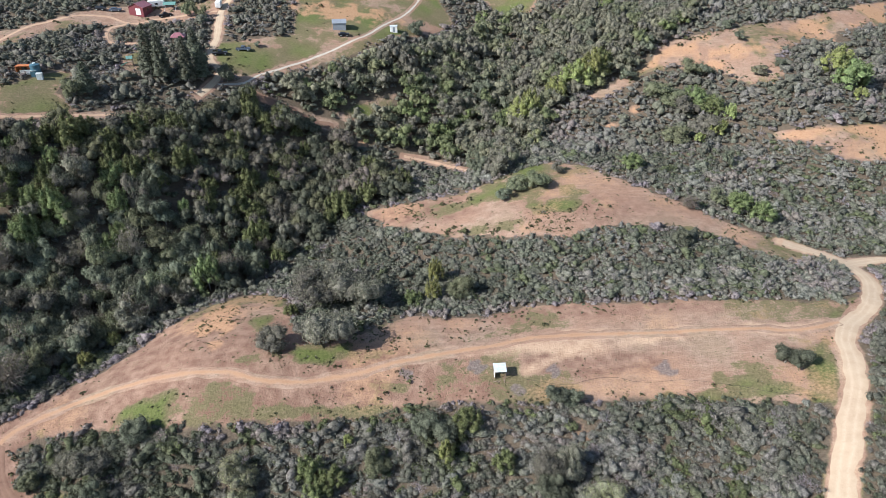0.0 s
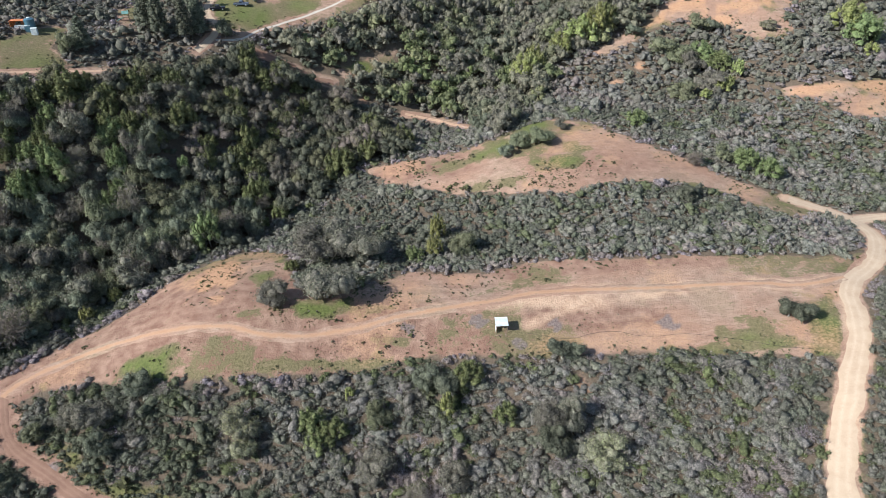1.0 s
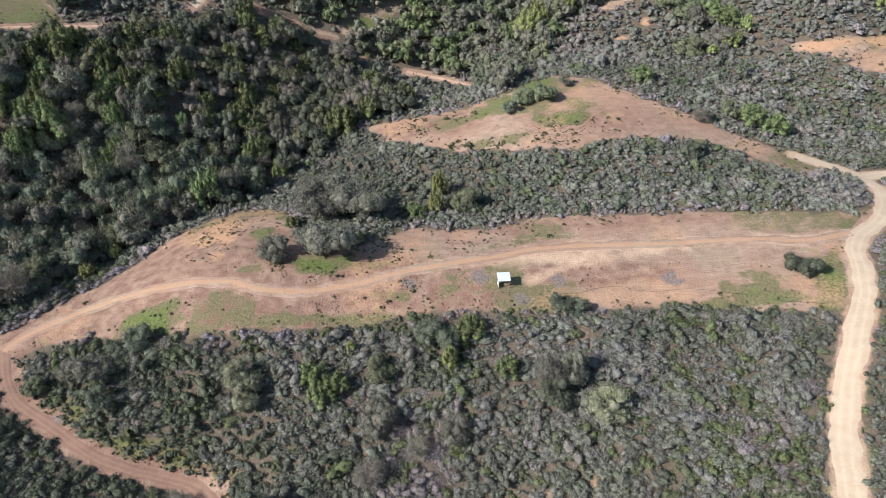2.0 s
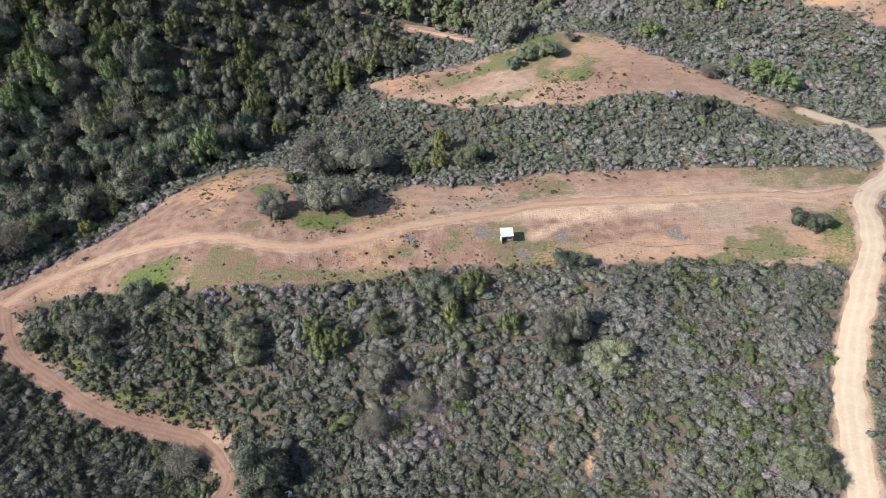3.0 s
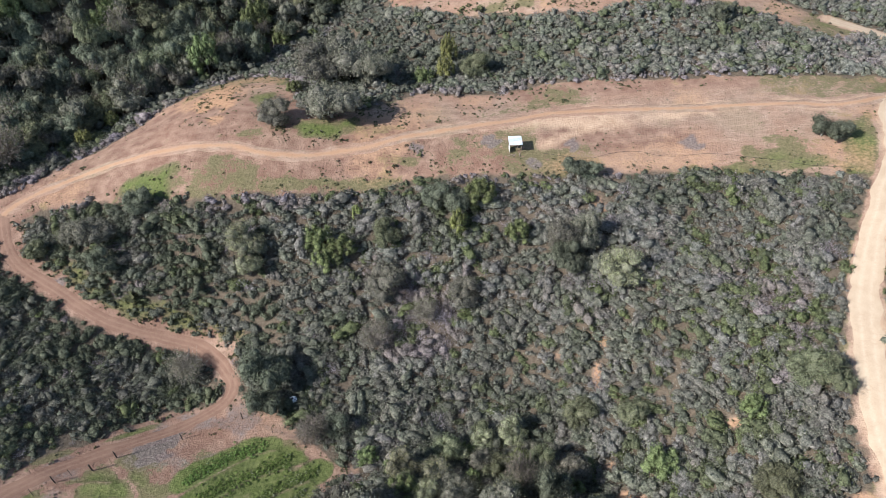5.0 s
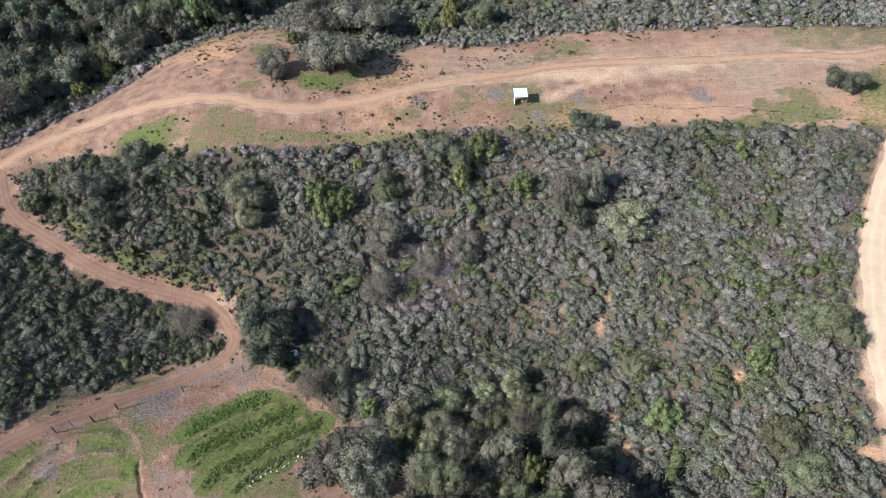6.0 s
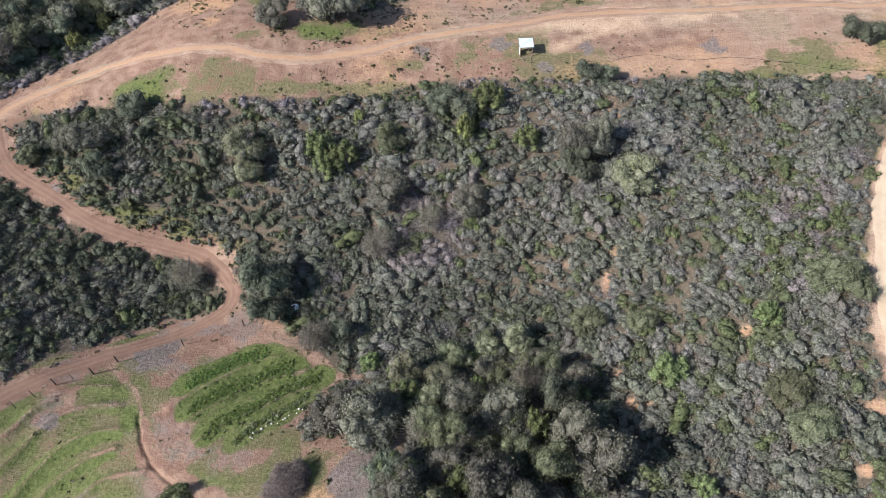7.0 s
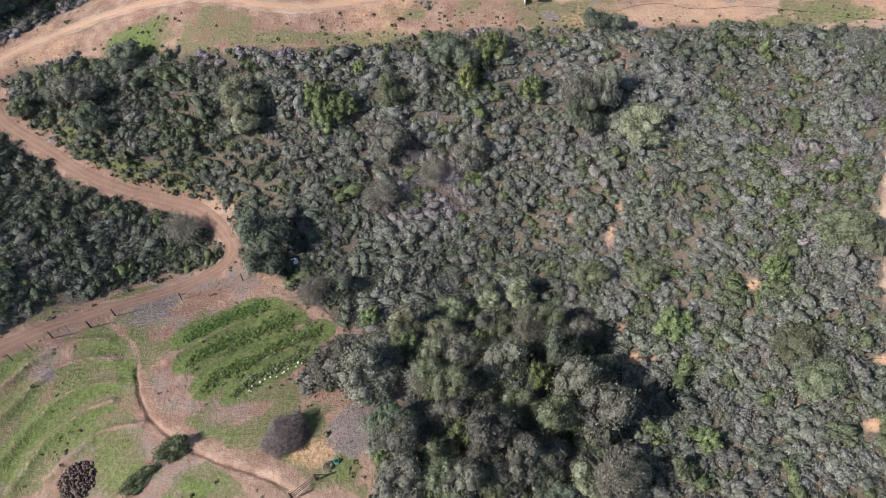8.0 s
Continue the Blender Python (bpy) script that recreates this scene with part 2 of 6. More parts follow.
FAR_TREES = [  # x, y, crown radius, height, kind
    (-101.5, 238.5, 3.6, 16, 'pine'),
    (-96.4, 235.6, 3.4, 18, 'pine'),
    (-88.4, 237, 3, 15, 'pine'),
    (-84.6, 240.5, 2.8, 11, 'pine'),
    (-91.7, 256.9, 2.4, 9, 'pine'),
    (-86.8, 247, 3.4, 7, 'dark_oak'),
    (-115.9, 220.6, 3.4, 10, 'pine'),
    (-119.1, 217, 3.3, 6, 'olive_oak'),
    (-103.7, 290.5, 2.3, 5, 'olive_oak'),
    (-100.6, 290.2, 1.9, 5, 'olive_oak'),
    (-96.5, 287.4, 1.9, 4, 'olive_oak'),
    (-76.7, 242.2, 2.9, 6, 'dark_oak'),
    (-11.1, 295.2, 3.8, 5, 'dark_oak'),
]
EAST_TREES = [  # x, y, crown radius, height, kind
    (146.4, 255.5, 6.2, 8.5, 'willow'),
    (149.5, 248.6, 7.4, 7.5, 'bay'),
    (153.5, 252.6, 5, 6.5, 'bay'),
    (148.6, 239.5, 2.9, 3.5, 'willow'),
    (91.9, 206.1, 2.2, 3.5, 'dark_oak'),
    (87.4, 181.8, 4.6, 4.5, 'bay'),
    (93.2, 178.4, 4.2, 4.5, 'bay'),
    (82.2, 184.6, 3.4, 3.5, 'olive_oak'),
    (72.4, 180.8, 2.6, 3, 'silver'),
    (59.6, 202.4, 4, 3.5, 'bay'),
    (64.4, 161.2, 2.5, 3, 'dark_oak'),
]
VALLEY_TREES = [  # x, y, crown radius, height, kind
    (92.5, 246.3, 5.4, 6, 'bay'),
    (87.6, 240.6, 4.8, 6, 'grey_oak'),
    (96.5, 239.4, 4.6, 6, 'bay'),
    (101, 232.9, 2.2, 6, 'willow'),
    (80, 252.5, 5, 5.5, 'olive_oak'),
    (84.4, 246.8, 4.2, 5.5, 'olive_oak'),
    (91, 227.5, 5.4, 5, 'grey_oak'),
    (80.2, 223.3, 5, 5, 'olive_oak'),
    (93.8, 224.9, 2.4, 4.6, 'willow'),
    (96.4, 226.6, 2.2, 4.4, 'willow'),
    (86.8, 220.4, 2.1, 4, 'willow'),
    (118.1, 255.7, 3, 3, 'pale_oak'),
    (126.2, 258.9, 2.6, 3, 'dark_oak'),
    (118.2, 280.2, 2.4, 3, 'dark_oak'),
    (116.6, 290.4, 2.6, 3.2, 'dark_oak'),
    (95.5, 263.5, 4.8, 5.2, 'olive_oak'),
    (99.4, 261.1, 3.8, 4.6, 'dark_oak'),
    (71, 263.8, 3.1, 3.6, 'dark_oak'),
    (60.3, 263.8, 3, 3, 'dark_oak'),
    (53.4, 260.9, 3.2, 3.5, 'dark_oak'),
    (29.8, 248.6, 5.4, 11, 'willow'),
    (33, 252.5, 4.4, 10, 'willow'),
    (50.9, 261.8, 6, 10.5, 'willow'),
    (57.8, 265.7, 6, 11, 'willow'),
    (61.6, 268.6, 4.8, 9, 'bay'),
    (43.2, 257.5, 4.4, 9, 'willow'),
    (-70.7, 266.3, 1.3, 2, 'dark_oak'),
]
FENCE_LINE = [(-63.4, 42.4), (-61.6, 44.4), (-59.6, 46.7), (-57.8, 48.1), (-55.2, 49.2), (-52.7, 51.9), (-44, 56.2), (-35.1, 60.3)]
EAST_FENCE = [(-35.1, 60.3), (-29.3, 57.3), (-23.6, 55), (-17.3, 52.5), (-11.2, 49.6)]
GATE_POSTS = [(-16.2, 25), (-18.9, 22.9), (-19.5, 22.1)]
CANYON = [(-8.6, 48.4), (-1.8, 55.4), (6.1, 58.4), (13.1, 56), (18.6, 52.2), (21, 44.9), (22.1, 37.2), (23.2, 30.6), (21.3, 23.2), (-6.4, 21.8), (-7.5, 26.6), (-10, 25), (-10.2, 31.9), (-4.9, 37.5)]
BED_1 = [(-40.3, 47.4), (-38.2, 49.4), (-35.5, 51.8), (-32.4, 53.5), (-29.9, 54)]
BED_2 = [(-38.1, 42.9), (-35.9, 45), (-33.8, 46.5), (-31, 48.5), (-28.1, 50.3), (-25, 52)]
BED_3 = [(-34.5, 38.9), (-32.3, 41.4), (-29.5, 43), (-26.9, 45.6), (-24.1, 47.7), (-20.7, 49.5)]
BED_4 = [(-29.9, 37.4), (-27.9, 40.2), (-24.6, 42.8), (-22, 45.8)]
TERRACE_1 = [(-63.3, 37.9), (-61.9, 40), (-60.7, 42.6), (-58.4, 44.9), (-56.4, 46.2), (-54.3, 46.9), (-51.4, 46.9)]
TERRACE_2 = [(-61.8, 33.6), (-60.4, 36.1), (-59.1, 38.7), (-57.7, 41), (-55.1, 42.6), (-52.5, 43.5), (-49.2, 43.6)]
TERRACE_3 = [(-59.7, 28), (-58.5, 30.7), (-57.2, 33.5), (-55.7, 36), (-54, 37.7), (-52, 38.9), (-49.7, 39.5), (-47.4, 39.7)]
TERRACE_4 = [(-57.1, 24.6), (-56, 27.9), (-54.8, 30.9), (-53.2, 33), (-51.2, 34.6), (-50, 35.5), (-47.1, 36.7)]
TERRACE_5 = [(-52.8, 26.2), (-51.4, 28.1), (-49.7, 30), (-48.2, 31.6), (-46.5, 32.5), (-44.1, 32.9), (-41.7, 33.1)]
BED_BANK_1 = [(-41.2, 43.3), (-39.4, 45.4), (-36.8, 47.8), (-34.1, 50.2), (-31.3, 52.6), (-28, 53.6)]
BED_BANK_2 = [(-38.1, 40.5), (-36, 42.8), (-33.3, 44.8), (-30.8, 47.7), (-27, 49.3), (-23.1, 50.9)]
BED_BANK_3 = [(-35.5, 37.5), (-32.1, 40.6), (-29.3, 42.3), (-25.2, 45.4), (-21.5, 47.6)]
HOSE_RUN = [(17.6, 111.6), (22.6, 110.3), (27, 109.8), (30, 110.8), (34, 111.5), (37.4, 111.4), (40.6, 110.3), (45, 110), (50.6, 110.2), (55.8, 109.1), (60.8, 107.7), (65.4, 105.6), (69, 104.1), (74.4, 102.6)]
GULLY_CRACK = [(-45.7, 42.3), (-44, 38.6), (-42.5, 35.9), (-40.8, 34.1), (-38.7, 32.6), (-37, 31.1), (-35.1, 29.7), (-32.8, 29), (-29.8, 27.8), (-27.3, 27), (-24.1, 25.9), (-21.8, 25), (-19.8, 24), (-18.2, 22.9)]
SHELTER = (12.1, 112.8)
BRUSH_PILE = (-21.1, 30.7)
SOIL_HEAP = (-48, 25.9)
DARK_SHRUB = (-35.4, 29.3)
DARK_SHRUB_2 = (-38.9, 25.5)
WIRE_ROLL = (-14.9, 26.7)
GREEN_ROLL = (-14, 27.3)
WHITE_TANK = (-27, 63.3)
RED_BARN = (-123.2, 292.5)
GREY_BARN = (-41.9, 286.9)
WHITE_SHED = (-20.4, 292.7)
HUT = (-100.2, 266.3)
TANK = (-133.9, 225.8)
ORANGE_BOX = (-137.5, 225.9)
TOTE_1 = (-134.2, 224.7)
TOTE_2 = (-132, 223.7)
WHITE_BOX = (-136.9, 225.7)
SILVER_PICKUP = (-75.2, 262.8)
BLACK_PICKUP = (-82.6, 257.8)
PARKED_CAR = (-39.4, 280.4)
TRAILER = (-92.4, 296.9)
YARD_CAR_1 = (-133.2, 291.9)
YARD_CAR_2 = (-138.9, 291.1)
YARD_TRAILER = (-118.7, 298.6)
YARD_SHED = (-112.7, 297.3)
YARD_TRUCK = (-112.7, 290.2)
PLAY_SET = (-110.4, 243.8)
FAR_SHED = (-17.2, 324.2)
BOAT = (-120.6, 287.8)
GREEN_PATCHES = [  # x, y, half-widths, strength
    (-61.2, 105.6, 6, 4, 1),
    (-72, 91, 12, 4.5, 0.75),
    (-60, 84, 10, 3.5, 0.7),
    (-46, 80, 10, 3.5, 0.7),
    (-58, 51, 10, 2, 0.5),
    (-28, 119.4, 7.5, 2.8, 0.95),
    (-14.5, 118.4, 6, 2.2, 0.5),
    (-43.6, 116.4, 4.5, 3.2, 0.6),
    (-43.9, 133, 3.2, 5, 0.75),
    (76.5, 107.5, 4.5, 5.5, 0.7),
    (65, 109.8, 6.5, 4, 0.55),
    (60, 105.6, 18, 1.6, 0.7),
    (-25, 104.6, 30, 1.6, 0.55),
    (14, 174, 14, 3.2, 0.5),
    (4, 189, 12, 3, 0.5),
    (79.1, 110.5, 2.8, 6.9, 0.8),
    (62.9, 107.8, 4.4, 4, 0.75),
    (-45, 112.2, 3.5, 1.8, 0.5),
    (-44.2, 117.2, 3.6, 3.1, 0.5),
    (-41.1, 142.5, 2.7, 4.1, 0.7),
    (36.9, 188.6, 5.1, 4.1, 0.6),
    (27.1, 192.1, 6.9, 4.7, 0.5),
    (32.4, 207.5, 4.6, 2.3, 0.6),
    (-30.4, 249, 8.5, 2.1, 0.9),
    (30.3, 332.4, 11.7, 6.5, 0.9),
    (-68.3, 257.7, 9.5, 4.7, 0.6),
]
GRASSY_SPOTS = [  # x, y, half-widths, strength
    (-21.5, 284.6, 8, 5.1, 0.8),
    (-39, 300.7, 9.5, 6.7, 0.4),
    (-46.3, 42.3, 1.5, 2.7, 1),
    (69.3, 91, 2, 6.7, 0.75),
    (74.1, 99, 1.7, 6.1, 0.8),
    (55, 105.7, 6.6, 1.3, 0.6),
    (-11.7, 110.6, 5.8, 2.1, 0.45),
    (-19.5, 119.6, 4.8, 1.9, 0.5),
    (26.8, 205.8, 9.2, 6.4, 0.9),
    (15, 191.6, 10.4, 5.5, 0.8),
    (33.2, 179.9, 8.3, 3.3, 0.8),
    (74, 164.6, 9.3, 4.5, 0.75),
    (82.7, 158.4, 6.1, 4, 0.7),
]
GARDEN_GREEN = [  # x, y, half-widths, strength
    (-35.2, 50.8, 5.2, 2, 0.9),
    (-31.4, 46.8, 6.2, 1.9, 0.9),
    (-28.9, 43.6, 5.7, 1.9, 0.8),
    (-27.4, 38.4, 6.2, 2.7, 0.55),
    (-52.7, 38.6, 3.2, 1, 0.9),
    (-57, 32.7, 2.3, 3, 0.8),
    (-57.3, 27.5, 3, 3.2, 0.8),
    (-29.2, 31.3, 4.4, 2, 0.7),
    (-30.3, 24.5, 3.4, 1.7, 1),
    (-26.4, 54.5, 2.2, 1.4, 0.5),
    (-58.9, 38.3, 2.4, 1.7, 0.6),
    (-43.8, 29.6, 3, 1.8, 0.5),
    (-56.7, 46.9, 3.3, 1.2, 0.5),
    (-52, 43.2, 3.3, 1, 0.5),
]
RED_SOIL = [  # x, y, half-widths, strength
    (-62, 116, 36, 20, 1.0),
    (-34, 109, 38, 7, 1.0),
    (-20, 117, 22, 6, 0.7),
    (0, 110, 22, 4, 0.6),
    (34, 116, 14, 4, 0.8),
    (40, 134, 30, 3, 0.5),
    (-10, 190, 18, 6, 0.8),
    (50, 180, 22, 9, 0.4),
    (-63, 86, 28, 10, 0.9),
    (-52, 56, 16, 9, 0.9),
    (-50, 45, 18, 22, 0.9),
    (-30, 36, 22, 16, 0.7),
]
SCRUB_BANDS = [  # x, y, half-widths, strength
    (-8, 124.5, 9, 4, 0.75),
    (6, 126.5, 9, 3.5, 0.75),
    (18.3, 133.6, 9, 3.2, 0.5),
    (-24, 115.9, 6.5, 1.1, 0.9),
    (-13, 115.8, 4, 1.2, 0.9),
    (-9, 112.6, 4, 1.6, 0.6),
    (-19, 108, 9, 2.4, 0.4),
    (-52.6, 130, 5, 9, 0.25),
    (-41, 117.5, 7, 2.2, 0.5),
    (-58.5, 107.5, 5, 3, 0.45),
    (-4, 190, 12, 4, 0.6),
    (14, 174, 18, 3, 0.9),
    (35, 178, 12, 4, 0.5),
]
ORANGE_PATCHES = [  # x, y, half-widths, strength
    (-55.1, 136, 5.9, 9.9, 0.9),
    (-51.9, 123.3, 1.8, 2.9, 0.7),
    (27.1, 99.3, 1.5, 2.4, 0.9),
    (20.6, 70.6, 2.6, 1.0, 0.95),
    (23.9, 65.6, 1.0, 2.0, 0.9),
    (25.8, 71.2, 1.2, 0.8, 0.8),
    (-6.7, 69.1, 1.6, 0.6, 0.6),
    (-14.2, 80.4, 2, 1.1, 0.5),
    (40.8, 52.8, 1.3, 1.0, 0.9),
    (25.6, 44.4, 2.0, 1.5, 0.9),
]
ORANGE_BANKS = [  # x, y, half-widths, strength
    (39.9, 41.6, 0.7, 0.6, 0.8),
    (-17, 29.4, 2.8, 2.4, 0.7),
    (49.6, 32.5, 1, 0.9, 0.7),
    (114.2, 273, 17.7, 5, 0.8),
    (41.7, 197.5, 5.3, 5.7, 0.6),
    (-29.5, 235.1, 2.5, 2.4, 0.9),
    (70.5, 245.6, 2.4, 2.6, 0.9),
    (60.5, 239, 3.4, 1.2, 0.7),
    (24.1, 50.2, 1.6, 0.8, 0.8),
    (52.9, 40.1, 1.2, 1.6, 0.7),
    (-44, 303.6, 21.5, 8.5, 0.95),
    (137.9, 211.6, 7.4, 4.1, 0.6),
    (150.5, 290.7, 14, 7, 0.7),
    (122.7, 279.2, 5.6, 3.6, 0.6),
]
ASH_SPOTS = [(7.5, 115.5, 1.8), (24.3, 113.8, 1.6), (47.2, 113.9, 2.3), (-7.8, 114, 1.6), (15.7, 108.9, 1.2), (-58.2, 40.5, 1.4), (-46.9, 56.1, 3), (-47.7, 53.5, 3), (-12.6, 31.4, 3.5), (-9.8, 34.5, 3.5), (-75.2, 86.3, 1.2), (-63.3, 85.5, 1.5)]  # x, y, radius
BRUSH_TONES = [  # x, y, half-widths, place on the scale of leaf colours
    (46.3, 82.6, 21.8, 20.1, 0.5),
    (37.6, 60.3, 19.6, 11.5, 0.48),
    (45.2, 46, 9.1, 7.5, 0.55),
    (-4.9, 75.2, 10.9, 5.5, 0.72),
    (-12.5, 86.5, 6.2, 4.3, 0.66),
    (2.9, 82.5, 7, 5.4, 0.68),
    (-59.7, 90.3, 13.8, 8.2, 0.2),
    (-68.2, 65.3, 14.4, 10.3, 0.3),
    (9, 97.6, 8.3, 4.9, 0.5),
    (-22.5, 94.8, 8.4, 6.4, 0.42),
    (54.7, 156.3, 37.4, 10.5, 0.36),
    (2.5, 163.5, 28.3, 12.7, 0.28),
    (113.3, 184, 25.5, 14.2, 0.5),
    (102.6, 203.8, 27.2, 15.9, 0.5),
    (-32, 183.7, 13.9, 11.2, 0.3),
    (91.4, 144.4, 17, 9, 0.62),
    (45.1, 243.4, 31.3, 9.8, 0.4),
]



# ---- arithmetic of the plan ----
def lattice(ix, iy):
    h = (ix.astype(np.int64) * 374761393 + iy.astype(np.int64) * 668265263) & 0xFFFFFFFF
    h = ((h ^ (h >> 13)) * 1274126177) & 0xFFFFFFFF
    return ((h ^ (h >> 16)) & 0xFFFF) / 65535.0


def rough(x, y, size, octaves=3, seed=0):
    """Smooth random values of about -1 to 1, with features of the given size."""
    total, weight, x, y = 0.0, 1.0, np.asarray(x, float) / size + seed * 17.3, np.asarray(y, float) / size - seed * 9.7
    for _ in range(octaves):
        ix, iy = np.floor(x), np.floor(y)
        fx, fy = x - ix, y - iy
        fx, fy = fx * fx * (3 - 2 * fx), fy * fy * (3 - 2 * fy)
        a, b, c, d = lattice(ix, iy), lattice(ix + 1, iy), lattice(ix, iy + 1), lattice(ix + 1, iy + 1)
        total = total + weight * ((a * (1 - fx) + b * fx) * (1 - fy) + (c * (1 - fx) + d * fx) * fy - 0.5)
        weight, x, y = weight * 0.5, x * 2.03 + 11.1, y * 2.03 - 5.3
    return total * 1.3


def near_line(x, y, line):
    """Distance to a line of places."""
    best = np.full(np.shape(x), 1e9)
    for (ax, ay), (bx, by) in zip(line, line[1:]):
        dx, dy = bx - ax, by - ay
        s = np.clip(((x - ax) * dx + (y - ay) * dy) / (dx * dx + dy * dy + 1e-9), 0, 1)
        best = np.minimum(best, np.hypot(x - ax - s * dx, y - ay - s * dy))
    return best


def inside(x, y, outline):
    """How far inside an outline a place lies; negative outside."""
    odd = np.zeros(np.shape(x), bool)
    for (ax, ay), (bx, by) in zip(outline, outline[1:] + outline[:1]):
        cross = (ay > y) != (by > y)
        odd ^= cross & (x < (bx - ax) * (y - ay) / (by - ay + 1e-12) + ax)
    away = near_line(x, y, outline + outline[:1])
    return np.where(odd, away, -away)


def eased(line, step=1.2):
    """A smooth curve through the places of a line, at even steps."""
    p = [Vector(q) for q in line]
    p = [p[0] * 2 - p[1]] + p + [p[-1] * 2 - p[-2]]
    out = []
    for a, b, c, d in zip(p, p[1:], p[2:], p[3:]):
        n = max(2, int((c - b).length / step))
        for k in range(n):
            s = k / n
            out.append(0.5 * ((2 * b) + (c - a) * s + (2 * a - 5 * b + 4 * c - d) * s * s + (3 * b - a - 3 * c + d) * s ** 3))
    out.append(p[-2])
    return [(q.x, q.y) for q in out]


ROADS = {  # name: line, width in metres
    "main": (eased(MAIN_ROAD), 4.6), "side": (eased(SIDE_ROAD), 4.0), "ridge": (eased(RIDGE_TRACK), 3.6), "spur": (eased(SPUR_TRACK), 3.0),
    "lower": (eased(LOWER_TRACK), 2.8), "gravel": (eased(GRAVEL_ROAD), 1.7), "farm": (eased(FARM_ROAD), 3.0),
    "west": (eased(WEST_ROAD), 2.4), "yard": (eased(YARD_ROAD), 2.8), "loop": (eased(LOOP_ROAD), 2.2), "bank": (eased(BANK_ROAD), 3.0), "creek": (eased(CREEK_ROAD), 3.2),
}
GULLY = eased(GARDEN_TRACK)
BANKS = [TERRACE_1, TERRACE_2, TERRACE_3, TERRACE_4, TERRACE_5, BED_BANK_1, BED_BANK_2, BED_BANK_3]
SOUTH_EDGE = MAIN_CLEARING[27:43]  # green bushes along the clearing's foot
PALE_FRINGES = [MAIN_CLEARING[:9], MAIN_CLEARING[14:20], MAIN_CLEARING[36:41], UPPER_CLEARING[:5], UPPER_CLEARING[6:12]]  # crests with dry pale shrubs
OPEN_LAND = {"main": MAIN_CLEARING, "upper": UPPER_CLEARING, "garden": GARDEN_CLEARING, "meadow": FAR_MEADOW, "yard": FARM_YARD, "west": WEST_FIELD,
             "field": GREEN_FIELD, "ridge": EAST_RIDGE, "play": PLAY_YARD, "east": EAST_CLEARING, "creek": CREEK_MEADOW}


def height(x, y):
    """Height of the ground."""
    x, y = np.asarray(x, float), np.asarray(y, float)
    z = 2 + 0.1 * (np.clip(y, 130, 520) - 130)
    for cx, cy, sx, sy, h in NEAR_LAND + FAR_LAND:
        z = z + h * np.exp(-((x - cx) ** 2) / (2 * sx * sx) - (y - cy) ** 2 / (2 * sy * sy))
    for line in BANKS:  # low terrace banks of the garden
        near = (np.abs(x - line[len(line) // 2][0]) < 30) & (np.abs(y - line[len(line) // 2][1]) < 30)
        if near.any():
            z = np.where(near, z + 0.4 * np.exp(-((near_line(x, y, line) / 0.7) ** 2)), z)
    far = np.clip((np.hypot(x, y - 180) - 260) / 500, 0, 1)
    z = z + far * 90 * rough(x, y, 420, 3, 4)
    crack = near_line(x + 0.5 * rough(x, y, 1.6, 2, 51), y, GULLY_CRACK)
    z = z - 0.5 * np.exp(-((crack / 0.2) ** 2))
    return z + 0.25 * rough(x, y, 9, 3, 1)


def open_ground(x, y):
    """How far inside cleared land or a road a place lies; negative in the brush."""
    d = np.full(np.shape(x), -1e9)
    for outline in OPEN_LAND.values():
        d = np.maximum(d, inside(x, y, outline))
    for line, width in ROADS.values():
        d = np.maximum(d, width / 2 + 0.4 - near_line(x, y, line[::2] + line[-1:]))
    return d


# ---- materials ----
def material(name):
    m = bpy.data.materials.new(name)
    m.use_nodes = True
    n = m.node_tree.nodes
    return m, n, m.node_tree.links, n["Principled BSDF"]


def noise_node(n, l, scale, detail=4.0, vector=None, rough_=0.55):
    t = n.new("ShaderNodeTexNoise")
    t.inputs["Scale"].default_value, t.inputs["Detail"].default_value, t.inputs["Roughness"].default_value = scale, detail, rough_
    if vector is None:
        g = n.get("place") or n.new("ShaderNodeNewGeometry")
        g.name = "place"
        vector = g.outputs["Position"]
    l.new(vector, t.inputs["Vector"])
    return t.outputs["Fac"]


def ramp(n, l, fac, stops, hard=False):
    r = n.new("ShaderNodeValToRGB")
    r.color_ramp.interpolation = "CONSTANT" if hard else "LINEAR"
    e = r.color_ramp.elements
    while len(e) < len(stops):
        e.new(0.5)
    for k, (at, colour) in enumerate(stops):
        e[k].position = at
        e[k].color = (*colour, 1) if len(colour) == 3 else colour
    l.new(fac, r.inputs[0])
    return r.outputs[0]


def mix(n, l, fac, a, b, how="MIX"):
    m = n.new("ShaderNodeMix")
    m.data_type, m.blend_type, m.clamp_factor = "RGBA", how, True
    for s, v in ((m.inputs[0], fac), (m.inputs[6], a), (m.inputs[7], b)):
        if isinstance(v, (int, float)):
            s.default_value = v
        elif isinstance(v, tuple):
            s.default_value = (*v, 1)
        else:
            l.new(v, s)
    return m.outputs[2]


def sums(n, l, a, b, how="MULTIPLY"):
    m = n.new("ShaderNodeMath")
    m.operation, m.use_clamp = how, how in ("ADD", "SUBTRACT")
    for s, v in ((m.inputs[0], a), (m.inputs[1], b)):
        if isinstance(v, (int, float)):
            s.default_value = v
        else:
            l.new(v, s)
    return m.outputs[0]


def named(n, name):
    a = n.get("attr_" + name) or n.new("ShaderNodeAttribute")
    a.name, a.attribute_name = "attr_" + name, name
    return a.outputs["Fac"]


